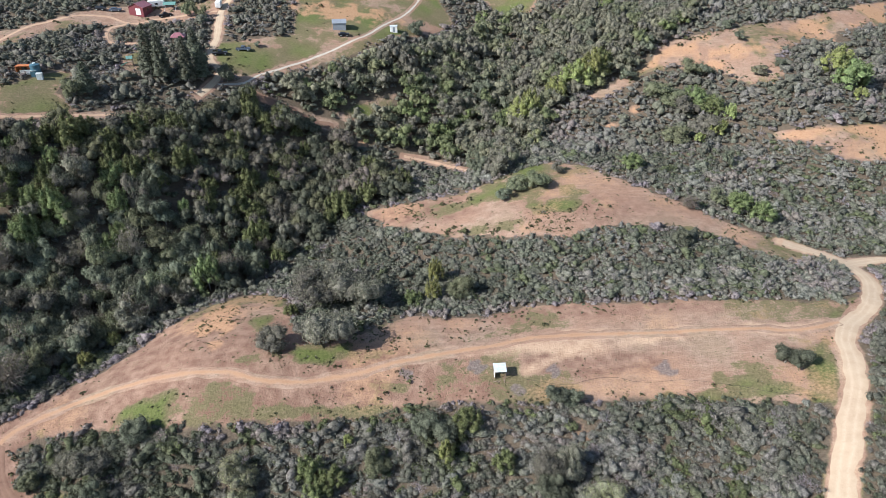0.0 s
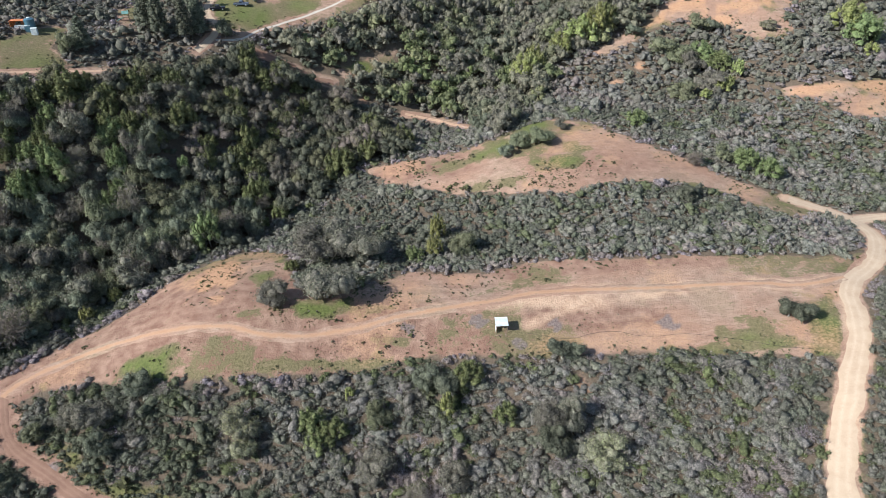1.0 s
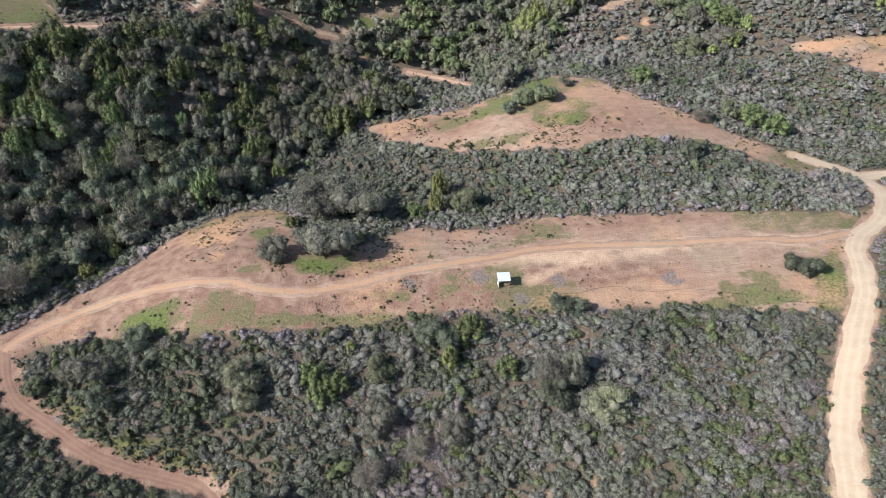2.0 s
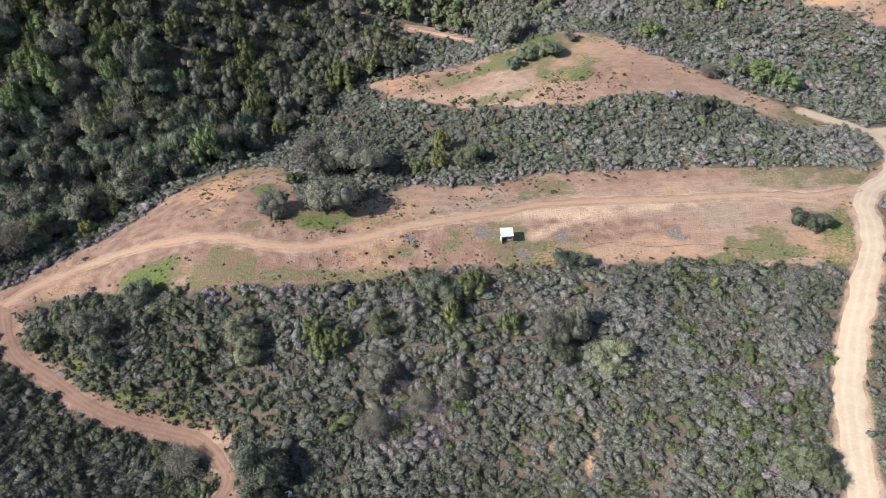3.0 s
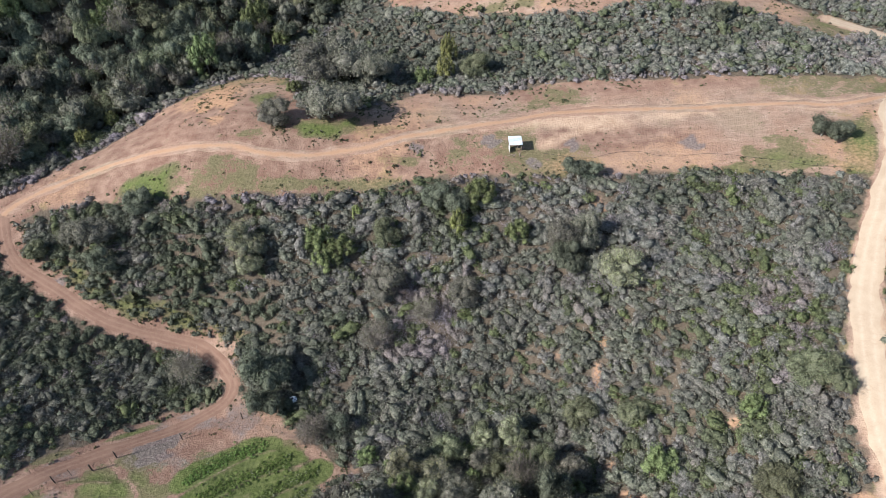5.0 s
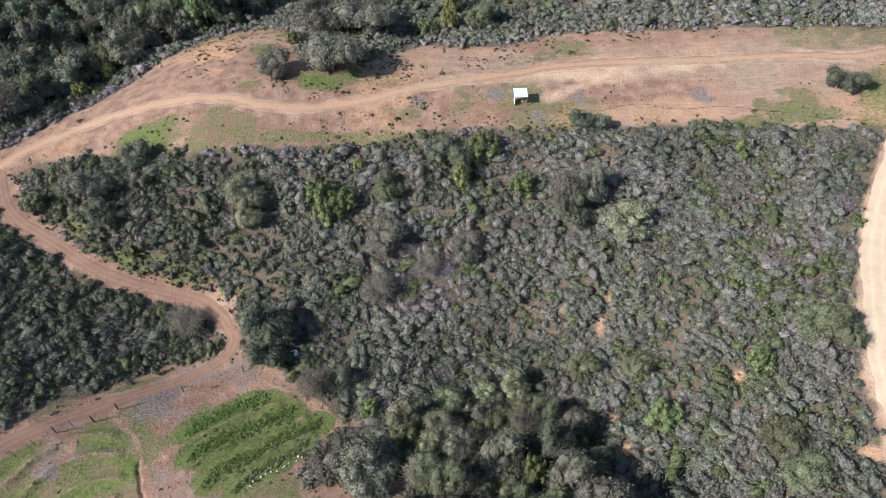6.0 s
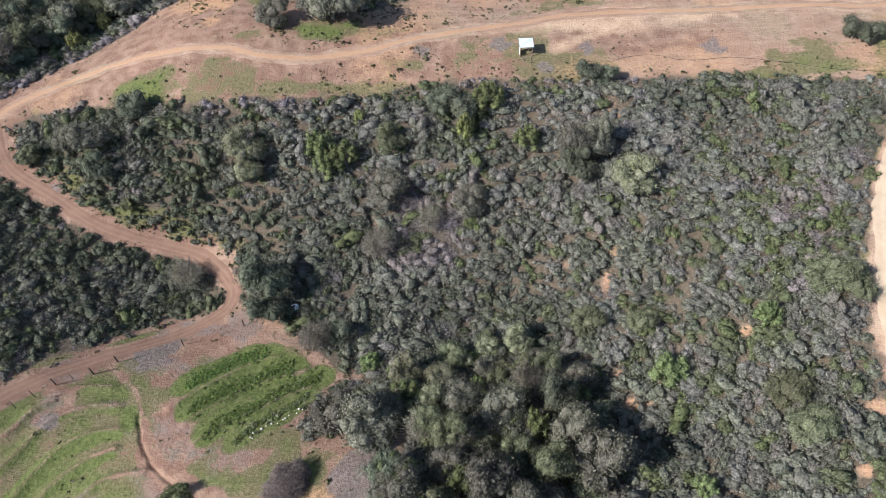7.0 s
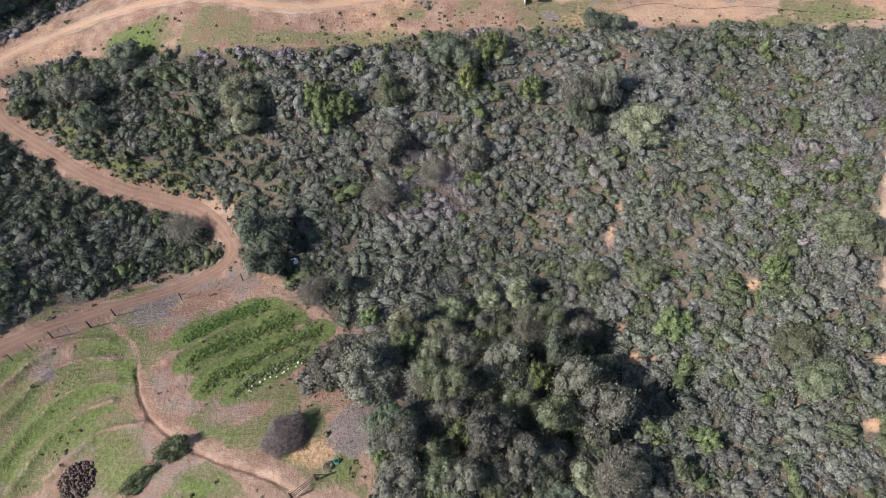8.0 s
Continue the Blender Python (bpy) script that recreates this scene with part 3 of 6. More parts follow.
def bump(n, l, b, heights, strength=0.5, distance=0.1):
    u = n.new("ShaderNodeBump")
    u.inputs["Strength"].default_value, u.inputs["Distance"].default_value = strength, distance
    l.new(heights, u.inputs["Height"])
    l.new(u.outputs[0], b.inputs["Normal"])


def scales(n, l):
    """Four sizes of unevenness, from patches to grit."""
    if "patches" not in n:
        for name, size, detail in (("patches", 0.07, 4), ("blotches", 0.4, 6), ("tufts", 1.9, 6), ("grit", 6.0, 3)):
            noise_node(n, l, size, detail).node.name = name
    return tuple(n[k].outputs["Fac"] for k in ("patches", "blotches", "tufts", "grit"))


def grey(a):
    return (a, a, a)


def ragged(n, l, amount, low, high, by=0.9):
    """An amount turned into patches with broken edges."""
    coarse, mid, fine, grit = scales(n, l)
    broken = sums(n, l, sums(n, l, mid, 0.55 * by), sums(n, l, fine, 0.45 * by), "ADD")
    m = n.new("ShaderNodeMath")
    m.operation = "ADD"
    l.new(amount, m.inputs[0])
    l.new(broken, m.inputs[1])
    return ramp(n, l, m.outputs[0], [(min(1, low + 0.5 * by), grey(0)), (min(1, high + 0.5 * by), grey(1))])


def bare_soil(n, l):
    """Pinkish-brown dry soil: patches of red and tan, trodden streaks, grit and dead grass."""
    coarse, mid, fine, grit = scales(n, l)
    soil = ramp(n, l, mid, [(0.34, (0.19, 0.115, 0.085)), (0.47, (0.26, 0.17, 0.126)), (0.56, (0.305, 0.21, 0.158)), (0.68, (0.37, 0.27, 0.206))])
    soil = mix(n, l, ramp(n, l, coarse, [(0.44, grey(0)), (0.58, grey(0.75))]), soil, (0.265, 0.142, 0.095))
    soil = mix(n, l, ramp(n, l, coarse, [(0.36, grey(0.55)), (0.46, grey(0))]), soil, (0.24, 0.18, 0.115))
    stretch = n.new("ShaderNodeVectorMath")
    stretch.operation = "MULTIPLY"
    stretch.inputs[1].default_value = (0.25, 1.0, 0.5)
    l.new(n["place"].outputs["Position"], stretch.inputs[0])
    streak = noise_node(n, l, 1.1, 6, stretch.outputs[0])
    soil = mix(n, l, ramp(n, l, streak, [(0.52, grey(0)), (0.66, grey(0.55))]), soil, (0.38, 0.262, 0.192))
    soil = mix(n, l, ramp(n, l, streak, [(0.33, grey(0.5)), (0.45, grey(0))]), soil, (0.17, 0.105, 0.078))
    soil = mix(n, l, 0.35, soil, ramp(n, l, grit, [(0.36, (0.11, 0.075, 0.055)), (0.64, (0.42, 0.31, 0.24))]))
    soil = mix(n, l, ramp(n, l, fine, [(0.58, grey(0)), (0.66, grey(0.6))]), soil, (0.13, 0.112, 0.068))
    return soil


def ground_material():
    m, n, l, b = material("hillside_soil")
    coarse, mid, fine, grit = scales(n, l)
    litter = ramp(n, l, fine, [(0.3, (0.075, 0.055, 0.04)), (0.55, (0.115, 0.092, 0.068)), (0.75, (0.16, 0.12, 0.085))])
    soil = bare_soil(n, l)
    soil = mix(n, l, sums(n, l, ragged(n, l, named(n, "red"), 0.1, 0.9, 1.2), 0.75), soil, ramp(n, l, mid, [(0.34, (0.15, 0.082, 0.06)), (0.5, (0.205, 0.122, 0.09)), (0.66, (0.27, 0.172, 0.128))]))
    olive = ramp(n, l, fine, [(0.3, (0.078, 0.077, 0.036)), (0.52, (0.122, 0.112, 0.056)), (0.72, (0.185, 0.152, 0.092))])
    lush = ramp(n, l, fine, [(0.3, (0.048, 0.078, 0.019)), (0.52, (0.084, 0.118, 0.031)), (0.72, (0.135, 0.152, 0.057))])
    grass = mix(n, l, ramp(n, l, named(n, "green"), [(0.5, grey(0)), (0.85, grey(1))]), olive, lush)
    open_land = mix(n, l, sums(n, l, ragged(n, l, named(n, "green"), 0.3, 0.95, 1.2), 0.88), soil, grass)
    colour = mix(n, l, ragged(n, l, named(n, "bare"), 0.12, 0.45), litter, open_land)
    pale = ramp(n, l, sums(n, l, sums(n, l, mid, 0.5), sums(n, l, fine, 0.5), "ADD"), [(0.36, (0.38, 0.258, 0.175)), (0.5, (0.43, 0.30, 0.207)), (0.64, (0.49, 0.355, 0.252))])
    colour = mix(n, l, sums(n, l, ragged(n, l, named(n, "worn"), 0.2, 0.75, 0.8), 0.85), colour, pale)
    colour = mix(n, l, sums(n, l, ragged(n, l, named(n, "orange"), 0.2, 0.6), 0.85), colour, ramp(n, l, fine, [(0.3, (0.30, 0.165, 0.095)), (0.7, (0.46, 0.285, 0.172))]))
    colour = mix(n, l, sums(n, l, ragged(n, l, named(n, "ash"), 0.25, 0.65), 0.85), colour, ramp(n, l, fine, [(0.35, (0.11, 0.09, 0.085)), (0.6, (0.175, 0.142, 0.132)), (0.74, (0.26, 0.228, 0.218))]))
    l.new(colour, b.inputs["Base Color"])
    b.inputs["Roughness"].default_value, b.inputs["Specular IOR Level"].default_value = 0.95, 0.15
    bump(n, l, b, sums(n, l, fine, sums(n, l, grit, 0.5), "ADD"), 0.8, 0.25)
    return m


def road_material(name, light, dark, rut, verge=0.45):
    """A worn track whose ragged verges run out into the soil beside it."""
    m, n, l, b = material(name)
    coarse, mid, fine, grit = scales(n, l)
    colour = ramp(n, l, mid, [(0.32, dark), (0.66, light)])
    wheel = ramp(n, l, named(n, "across"), [(0.22, grey(0)), (0.34, grey(1)), (0.44, grey(0.1)), (0.56, grey(0.1)), (0.66, grey(1)), (0.78, grey(0))])
    colour = mix(n, l, sums(n, l, wheel, ramp(n, l, fine, [(0.35, grey(0.25)), (0.6, grey(0.85))])), colour, rut)
    colour = mix(n, l, 0.35, colour, ramp(n, l, grit, [(0.36, dark), (0.62, light)]))
    colour = mix(n, l, ragged(n, l, named(n, "verge"), verge, 0.9, 1.0), colour, bare_soil(n, l))
    l.new(colour, b.inputs["Base Color"])
    b.inputs["Roughness"].default_value, b.inputs["Specular IOR Level"].default_value = 0.95, 0.15
    bump(n, l, b, sums(n, l, fine, mid, "ADD"), 0.6, 0.12)
    return m


def leaf_material(name, stops, spread=0.22):
    """Leaves: the colour by kind (0 to 1 along the stops), varied from leaf to leaf and plant to plant."""
    m, n, l, b = material(name)
    colour = ramp(n, l, named(n, "kind"), stops)
    info = n.new("ShaderNodeObjectInfo")
    hsv = n.new("ShaderNodeHueSaturation")
    ma = n.new("ShaderNodeMath")
    ma.operation = "MULTIPLY_ADD"
    l.new(named(n, "vary"), ma.inputs[0])
    ma.inputs[1].default_value, ma.inputs[2].default_value = 2 * spread, 1 - spread
    mb = n.new("ShaderNodeMath")
    mb.operation = "MULTIPLY_ADD"
    l.new(info.outputs["Random"], mb.inputs[0])
    mb.inputs[1].default_value, mb.inputs[2].default_value = 0.5, 0.75
    l.new(sums(n, l, ma.outputs[0], mb.outputs[0]), hsv.inputs["Value"])
    mh = n.new("ShaderNodeMath")
    mh.operation = "MULTIPLY_ADD"
    l.new(info.outputs["Random"], mh.inputs[0])
    mh.inputs[1].default_value, mh.inputs[2].default_value = 0.05, 0.475
    l.new(mh.outputs[0], hsv.inputs["Hue"])
    speck, clump, sprig = noise_node(n, l, 1.1, 2.0), noise_node(n, l, 3.6, 3.0), noise_node(n, l, 10.0, 2.0)
    colour = mix(n, l, 1.0, colour, ramp(n, l, speck, [(0.34, (0.78, 0.8, 0.78)), (0.66, (1.2, 1.2, 1.2))]), "MULTIPLY")
    # clump and sprig mottle: leaf and twig tones, plus painted shade in the gaps
    colour = mix(n, l, 1.0, colour, ramp(n, l, clump, [(0.36, (0.6, 0.6, 0.62)), (0.5, (1, 1, 1)), (0.64, (1.22, 1.22, 1.2))]), "MULTIPLY")
    colour = mix(n, l, 1.0, colour, ramp(n, l, sprig, [(0.38, (0.62, 0.62, 0.64)), (0.5, (1, 1, 1)), (0.62, (1.22, 1.22, 1.2))]), "MULTIPLY")
    bump(n, l, b, sums(n, l, clump, sprig, "ADD"), 1.0, 0.25)
    l.new(colour, hsv.inputs["Color"])
    l.new(hsv.outputs[0], b.inputs["Base Color"])
    b.inputs["Roughness"].default_value, b.inputs["Specular IOR Level"].default_value = 0.7, 0.1
    thin, both = n.new("ShaderNodeBsdfTranslucent"), n.new("ShaderNodeMixShader")
    both.inputs[0].default_value = 0.25
    l.new(hsv.outputs[0], thin.inputs["Color"])
    l.new(b.outputs[0], both.inputs[1]), l.new(thin.outputs[0], both.inputs[2])
    l.new(both.outputs[0], n["Material Output"].inputs["Surface"])
    return m


GROUND = ground_material()
FAINT_TRACK = road_material("faint_reddish_track", (0.38, 0.235, 0.148), (0.29, 0.17, 0.107), (0.455, 0.30, 0.195), 0.1)
DIRT_ROAD = road_material("packed_tan_dirt", (0.44, 0.345, 0.25), (0.36, 0.265, 0.185), (0.50, 0.405, 0.305), 0.65)
RED_TRACK = road_material("reddish_dirt_track", (0.225, 0.138, 0.10), (0.155, 0.09, 0.066), (0.27, 0.172, 0.127), 0.65)
PALE_TRACK = road_material("worn_tan_track", (0.45, 0.31, 0.215), (0.32, 0.20, 0.135), (0.50, 0.36, 0.26))
GRAVEL = road_material("grey_gravel_road", (0.46, 0.42, 0.36), (0.34, 0.30, 0.25), (0.50, 0.46, 0.40))
BRUSH_LEAF = leaf_material("chaparral_leaves", [(0.0, (0.138, 0.162, 0.076)), (0.06, (0.130, 0.142, 0.086)), (0.1, (0.112, 0.122, 0.090)), (0.2, (0.150, 0.142, 0.124)), (0.28, (0.158, 0.168, 0.128)), (0.36, (0.192, 0.176, 0.158)), (0.45, (0.188, 0.196, 0.149)), (0.52, (0.222, 0.208, 0.195)), (0.6, (0.210, 0.214, 0.185)), (0.68, (0.232, 0.202, 0.181)), (0.76, (0.240, 0.206, 0.195)), (0.88, (0.268, 0.232, 0.256)), (1.0, (0.360, 0.325, 0.352))], 0.2)
TREE_LEAF = leaf_material("oak_leaves", [(0.0, (0.119, 0.130, 0.097)), (0.18, (0.139, 0.152, 0.112)), (0.42, (0.161, 0.165, 0.106)), (0.55, (0.163, 0.196, 0.086)), (0.72, (0.168, 0.156, 0.132)), (0.82, (0.240, 0.235, 0.165)), (0.9, (0.251, 0.277, 0.097)), (1.0, (0.225, 0.195, 0.172))], 0.2)


# ---- building helpers ----
def link_mesh(name, verts, faces, mat, attrs=None, smooth=False):
    """A mesh object from arrays of vertices and triangles or quads."""
    verts, faces = np.asarray(verts, np.float32), np.asarray(faces, np.int32)
    me = bpy.data.meshes.new(name)
    me.vertices.add(len(verts))
    me.vertices.foreach_set("co", verts.ravel())
    k = faces.shape[1]
    me.loops.add(faces.size)
    me.loops.foreach_set("vertex_index", faces.ravel())
    me.polygons.add(len(faces))
    me.polygons.foreach_set("loop_start", np.arange(0, faces.size, k, dtype=np.int32))
    for key, values in (attrs or {}).items():
        me.attributes.new(key, "FLOAT", "POINT").data.foreach_set("value", np.asarray(values, np.float32))
    me.update(calc_edges=True)
    if smooth:
        me.polygons.foreach_set("use_smooth", np.ones(len(faces), bool))
    me.materials.append(mat)
    return new(name, me)


# ---- the ground, one sheet to the horizon ----
def spaced(lo, hi, step, reach):
    inner = list(np.arange(lo, hi + step / 2, step))
    out_, s, v = [], step, inner[-1]
    while v < reach:
        s *= 1.25
        v += s
        out_.append(v)
    back, s, v = [], step, inner[0]
    while v > -reach:
        s *= 1.25
        v -= s
        back.append(v)
    return np.array(back[::-1] + inner + out_)


def build_ground():
    xs = np.concatenate([spaced(-120, 125, 1.5, 4200), np.arange(-70, -6, 0.5), np.arange(-47, -16, 0.25)])
    ys = np.concatenate([spaced(12, 215, 1.5, 4200), np.arange(18, 62, 0.5), np.arange(24, 42, 0.25)])
    xs = np.unique(np.concatenate([xs, np.arange(-230, -120, 2.0), np.arange(126, 240, 2.0)]))
    ys = np.unique(np.concatenate([ys, np.arange(216, 380, 2.0)]))
    gx, gy = np.meshgrid(xs, ys)
    x, y = gx.ravel(), gy.ravel()
    z = height(x, y)
    w = 1.6 * rough(x, y, 4.0, 3, 2)
    bare, green, worn, orange, ash, red = (np.zeros(len(x)) for _ in range(6))
    close = (np.abs(x) < 240) & (y > 0) & (y < 390)
    X, Y, W = x[close], y[close], w[close]
    def soft(d, edge=0.8):
        return np.clip(d / edge + 0.5, 0, 1)
    B = np.zeros(len(X))
    for outline in OPEN_LAND.values():
        B = np.maximum(B, soft(inside(X, Y, outline) + W, 1.5))
    B = np.maximum(B, 0.8 * soft(inside(X, Y, CUT_BANK) + W, 2))
    for line, width in ROADS.values():
        B = np.maximum(B, soft(width / 2 + 0.3 - near_line(X, Y, line[::3] + line[-1:]) + W * 0.6, 1.0))
    G = np.zeros(len(X))
    for cx, cy, rx, ry, a in GREEN_PATCHES + GRASSY_SPOTS + GARDEN_GREEN:
        G = np.maximum(G, a * soft(0.95 - np.hypot((X - cx) / rx, (Y - cy) / ry) + 1.0 * rough(X, Y, 4, 4, 5), 1.3))
    G = np.maximum(G, 0.42 * soft(rough(X, Y, 14, 4, 8) - 0.16, 0.6))
    G = np.maximum(G, np.clip(0.44 + 0.8 * rough(X, Y, 5, 3, 9), 0.22, 0.8) * soft(inside(X, Y, GARDEN_CLEARING) - 0.5, 1.0) * soft(38.5 - Y + 0.6 * (-14 - X), 6.0))
    for line, wide, amount in ((TERRACE_3, 1.3, 1.0), (TERRACE_4, 0.8, 0.9), (TERRACE_2, 0.6, 0.8), (BED_1, 2.5, 1.0), (BED_2, 2.5, 1.0), (BED_3, 2.4, 0.95), (BED_4, 2.2, 0.8)):
        G = np.maximum(G, amount * soft(wide - near_line(X, Y + 0.9 * (line in BANKS), line) + 0.8 * rough(X, Y, 3, 3, 10), 0.8))
    for outline, amount in ((FAR_MEADOW, 0.5), (WEST_FIELD, 0.35), (GREEN_FIELD, 0.8), (PLAY_YARD, 0.5)):
        G = np.maximum(G, np.clip(amount + 0.6 * rough(X, Y, 12, 3, 19), 0, 1) * soft(inside(X, Y, outline), 2.0))
    verge = near_line(X, Y, ROADS["main"][0][::3])
    G = np.maximum(G, np.clip(0.55 + 0.6 * rough(X, Y, 6, 3, 13), 0, 0.8) * soft(5.2 - verge + W, 1.5))  # grassy sides of the ridge road
    wn = np.zeros(len(X))
    for key in ("ridge", "spur", "main", "side"):
        line, width = ROADS[key]
        wn = np.maximum(wn, np.clip(0.55 + X / 90, 0.3, 0.75) * soft(width / 2 - (0.3 if key in ("ridge", "spur") else 0.2) - near_line(X, Y, line[::3] + line[-1:]) + W * 0.9, 3.4))
    wn = np.maximum(wn, 0.65 * soft(1 - np.hypot((X - 24) / 15, (Y - 121.5) / 3.4) + 0.5 * rough(X, Y, 5, 3, 28), 1.2))  # trodden ground above the shelter
    og = np.zeros(len(X))
    for cx, cy, rx, ry, a in ORANGE_PATCHES + ORANGE_BANKS:
        og = np.maximum(og, 0.7 * a * soft(0.85 - np.hypot((X - cx) / rx, (Y - cy) / ry) + 1.0 * rough(X, Y, 3, 3, 6), 1.0))
    og = np.maximum(og, 0.35 * soft(rough(X, Y, 17, 4, 26) - 0.2, 0.5) * soft(np.maximum(inside(X, Y, MAIN_CLEARING), inside(X, Y, UPPER_CLEARING)), 2.0))
    og = np.maximum(og, np.clip(0.32 + 1.2 * rough(X, Y, 12, 4, 27), 0.0, 0.85) * soft(np.maximum(inside(X, Y, EAST_RIDGE), inside(X, Y, EAST_CLEARING)) - 0.5, 2.0))
    ah = np.zeros(len(X))
    for cx, cy, r in ASH_SPOTS:
        ah = np.maximum(ah, 0.85 * soft(1 - np.hypot(X - cx, Y - cy) / r + 0.5 * rough(X, Y, 1.5, 3, 7), 0.5))
    for line in BANKS:
        wn = np.maximum(wn, 0.3 * soft(0.15 - near_line(X, Y, line) + W * 0.2, 0.5))
        G = G * (1 - 0.5 * soft(0.25 - near_line(X, Y, line), 0.4))
    gd = near_line(X, Y, GULLY)
    lowest = np.clip((38 - Y) / 5, 0, 1)  # the wash widens downhill
    wn = np.maximum(wn, (0.1 + 0.15 * lowest) * soft(-0.1 + 1.0 * lowest - gd + W * 0.7, 1.0))
    og = np.maximum(og, 0.14 * soft(-0.3 + 1.7 * lowest - gd + W * 0.8, 1.2))
    G = G * (1 - 0.85 * soft(0.0 + 1.2 * lowest - gd + W * 0.6, 1.0)) * (1 - soft(np.maximum.reduce([w_ / 2 + 0.5 - near_line(X, Y, l_[::3]) for l_, w_ in ROADS.values()]), 0.8))
    ah = np.maximum(ah, np.clip(0.2 + 0.9 * rough(X, Y, 5, 3, 23), 0, 0.45) * (1 - G * 0.7) * soft(inside(X, Y, GARDEN_CLEARING) - 0.5, 1.0) * soft(gd - 1.3 + W * 0.4, 1.0) * soft(-22 - X + 0.3 * (Y - 40), 6.0))
    bare[close], green[close], worn[close], orange[close], ash[close] = np.maximum(B, og), G, wn, og, ah
    for cx, cy, rx, ry, a in RED_SOIL:
        red[close] = np.maximum(red[close], a * soft(1 - np.hypot((X - cx) / rx, (Y - cy) / ry) + 0.6 * rough(X, Y, 9, 3, 29), 1.0))
    nx, ny = len(xs), len(ys)
    i = np.arange((ny - 1) * nx).reshape(ny - 1, nx)[:, :-1].ravel()
    faces = np.stack([i, i + 1, i + nx + 1, i + nx], 1)
    ob = link_mesh("ground", np.stack([x, y, z], 1), faces, GROUND, {"bare": bare, "green": green, "worn": worn, "orange": orange, "ash": ash, "red": red}, smooth=True)
    tagged(ob, "hilly ground with reddish soil, leaf litter and thin grass", "ground", kind="structure")


def build_road(name, key, mat, label, lift=0.06):
    line, width = ROADS[key]
    p = np.array(line)
    d = np.gradient(p, axis=0)
    d /= np.linalg.norm(d, axis=1)[:, None] + 1e-9
    side = np.stack([-d[:, 1], d[:, 0]], 1)
    cols = np.linspace(-1, 1, 9)
    wob_l, wob_r = rough(p[:, 0], p[:, 1], 3.0, 3, 21), rough(p[:, 0], p[:, 1], 3.0, 3, 22)
    verts, across = [], []
    for k, c in enumerate(cols):
        half = width / 2 * (1 + 0.38 * (wob_l if c < 0 else wob_r))
        q = p + side * (half * c)[:, None]
        edge = abs(c)
        z = height(q[:, 0], q[:, 1]) + np.where(edge > 0.95, -0.05, lift - 0.04 * (abs(edge - 0.5) < 0.2))
        verts.append(np.stack([q[:, 0], q[:, 1], z], 1))
        across.append(np.full(len(p), (c + 1) / 2))
    v = np.stack(verts, 1).reshape(-1, 3)
    n, m = len(p), len(cols)
    i = (np.arange(n - 1)[:, None] * m + np.arange(m - 1)[None]).ravel()
    faces = np.stack([i, i + 1, i + m + 1, i + m], 1)
    if name:
        ob = link_mesh(name, v, faces[:, ::-1], mat, {"across": np.stack(across, 1).ravel(), "verge": np.abs(np.stack(across, 1).ravel() - 0.5) * 2}, smooth=True)
        tagged(ob, label, "road", kind="structure")


# ---- plants ----
def ball(subdiv):
    bm = bmesh.new()
    bmesh.ops.create_icosphere(bm, subdivisions=subdiv, radius=1)
    v = np.array([q.co[:] for q in bm.verts])
    f = np.array([[q.index for q in g.verts] for g in bm.faces])
    bm.free()
    return v, f


BALL_1, BALL_2 = ball(1), ball(2)


def leaves(rng, centres, normals, size, lie=0.62):
    """One small triangle of leaves at each centre, lying roughly along the crown's surface."""
    n = len(centres)
    t = normals * lie + rng.normal(size=(n, 3)) * (1 - lie)
    t /= np.linalg.norm(t, axis=1)[:, None] + 1e-9
    a = np.cross(t, rng.normal(size=(n, 3)))
    a /= np.linalg.norm(a, axis=1)[:, None] + 1e-9
    b = np.cross(t, a)
    s = size * rng.uniform(0.6, 1.4, (n, 1))
    tri = np.stack([centres + a * s, centres - a * s * 0.5 + b * s * 0.85, centres - a * s * 0.5 - b * s * 0.85], 1)
    return tri.reshape(-1, 3), np.arange(3 * n).reshape(-1, 3)


def shell(rng, n, low=-0.25):
    d = rng.normal(size=(n * 3, 3))
    d /= np.linalg.norm(d, axis=1)[:, None]
    return d[d[:, 2] > low][:n]


def dome(core):
    """The upper faces of a ball: the part of a lobe that shows."""
    v, f = core
    f = f[v[f][:, :, 2].mean(1) > -0.45]
    used = np.unique(f)
    return v[used], np.searchsorted(used, f)


DOME_1 = dome(BALL_1)


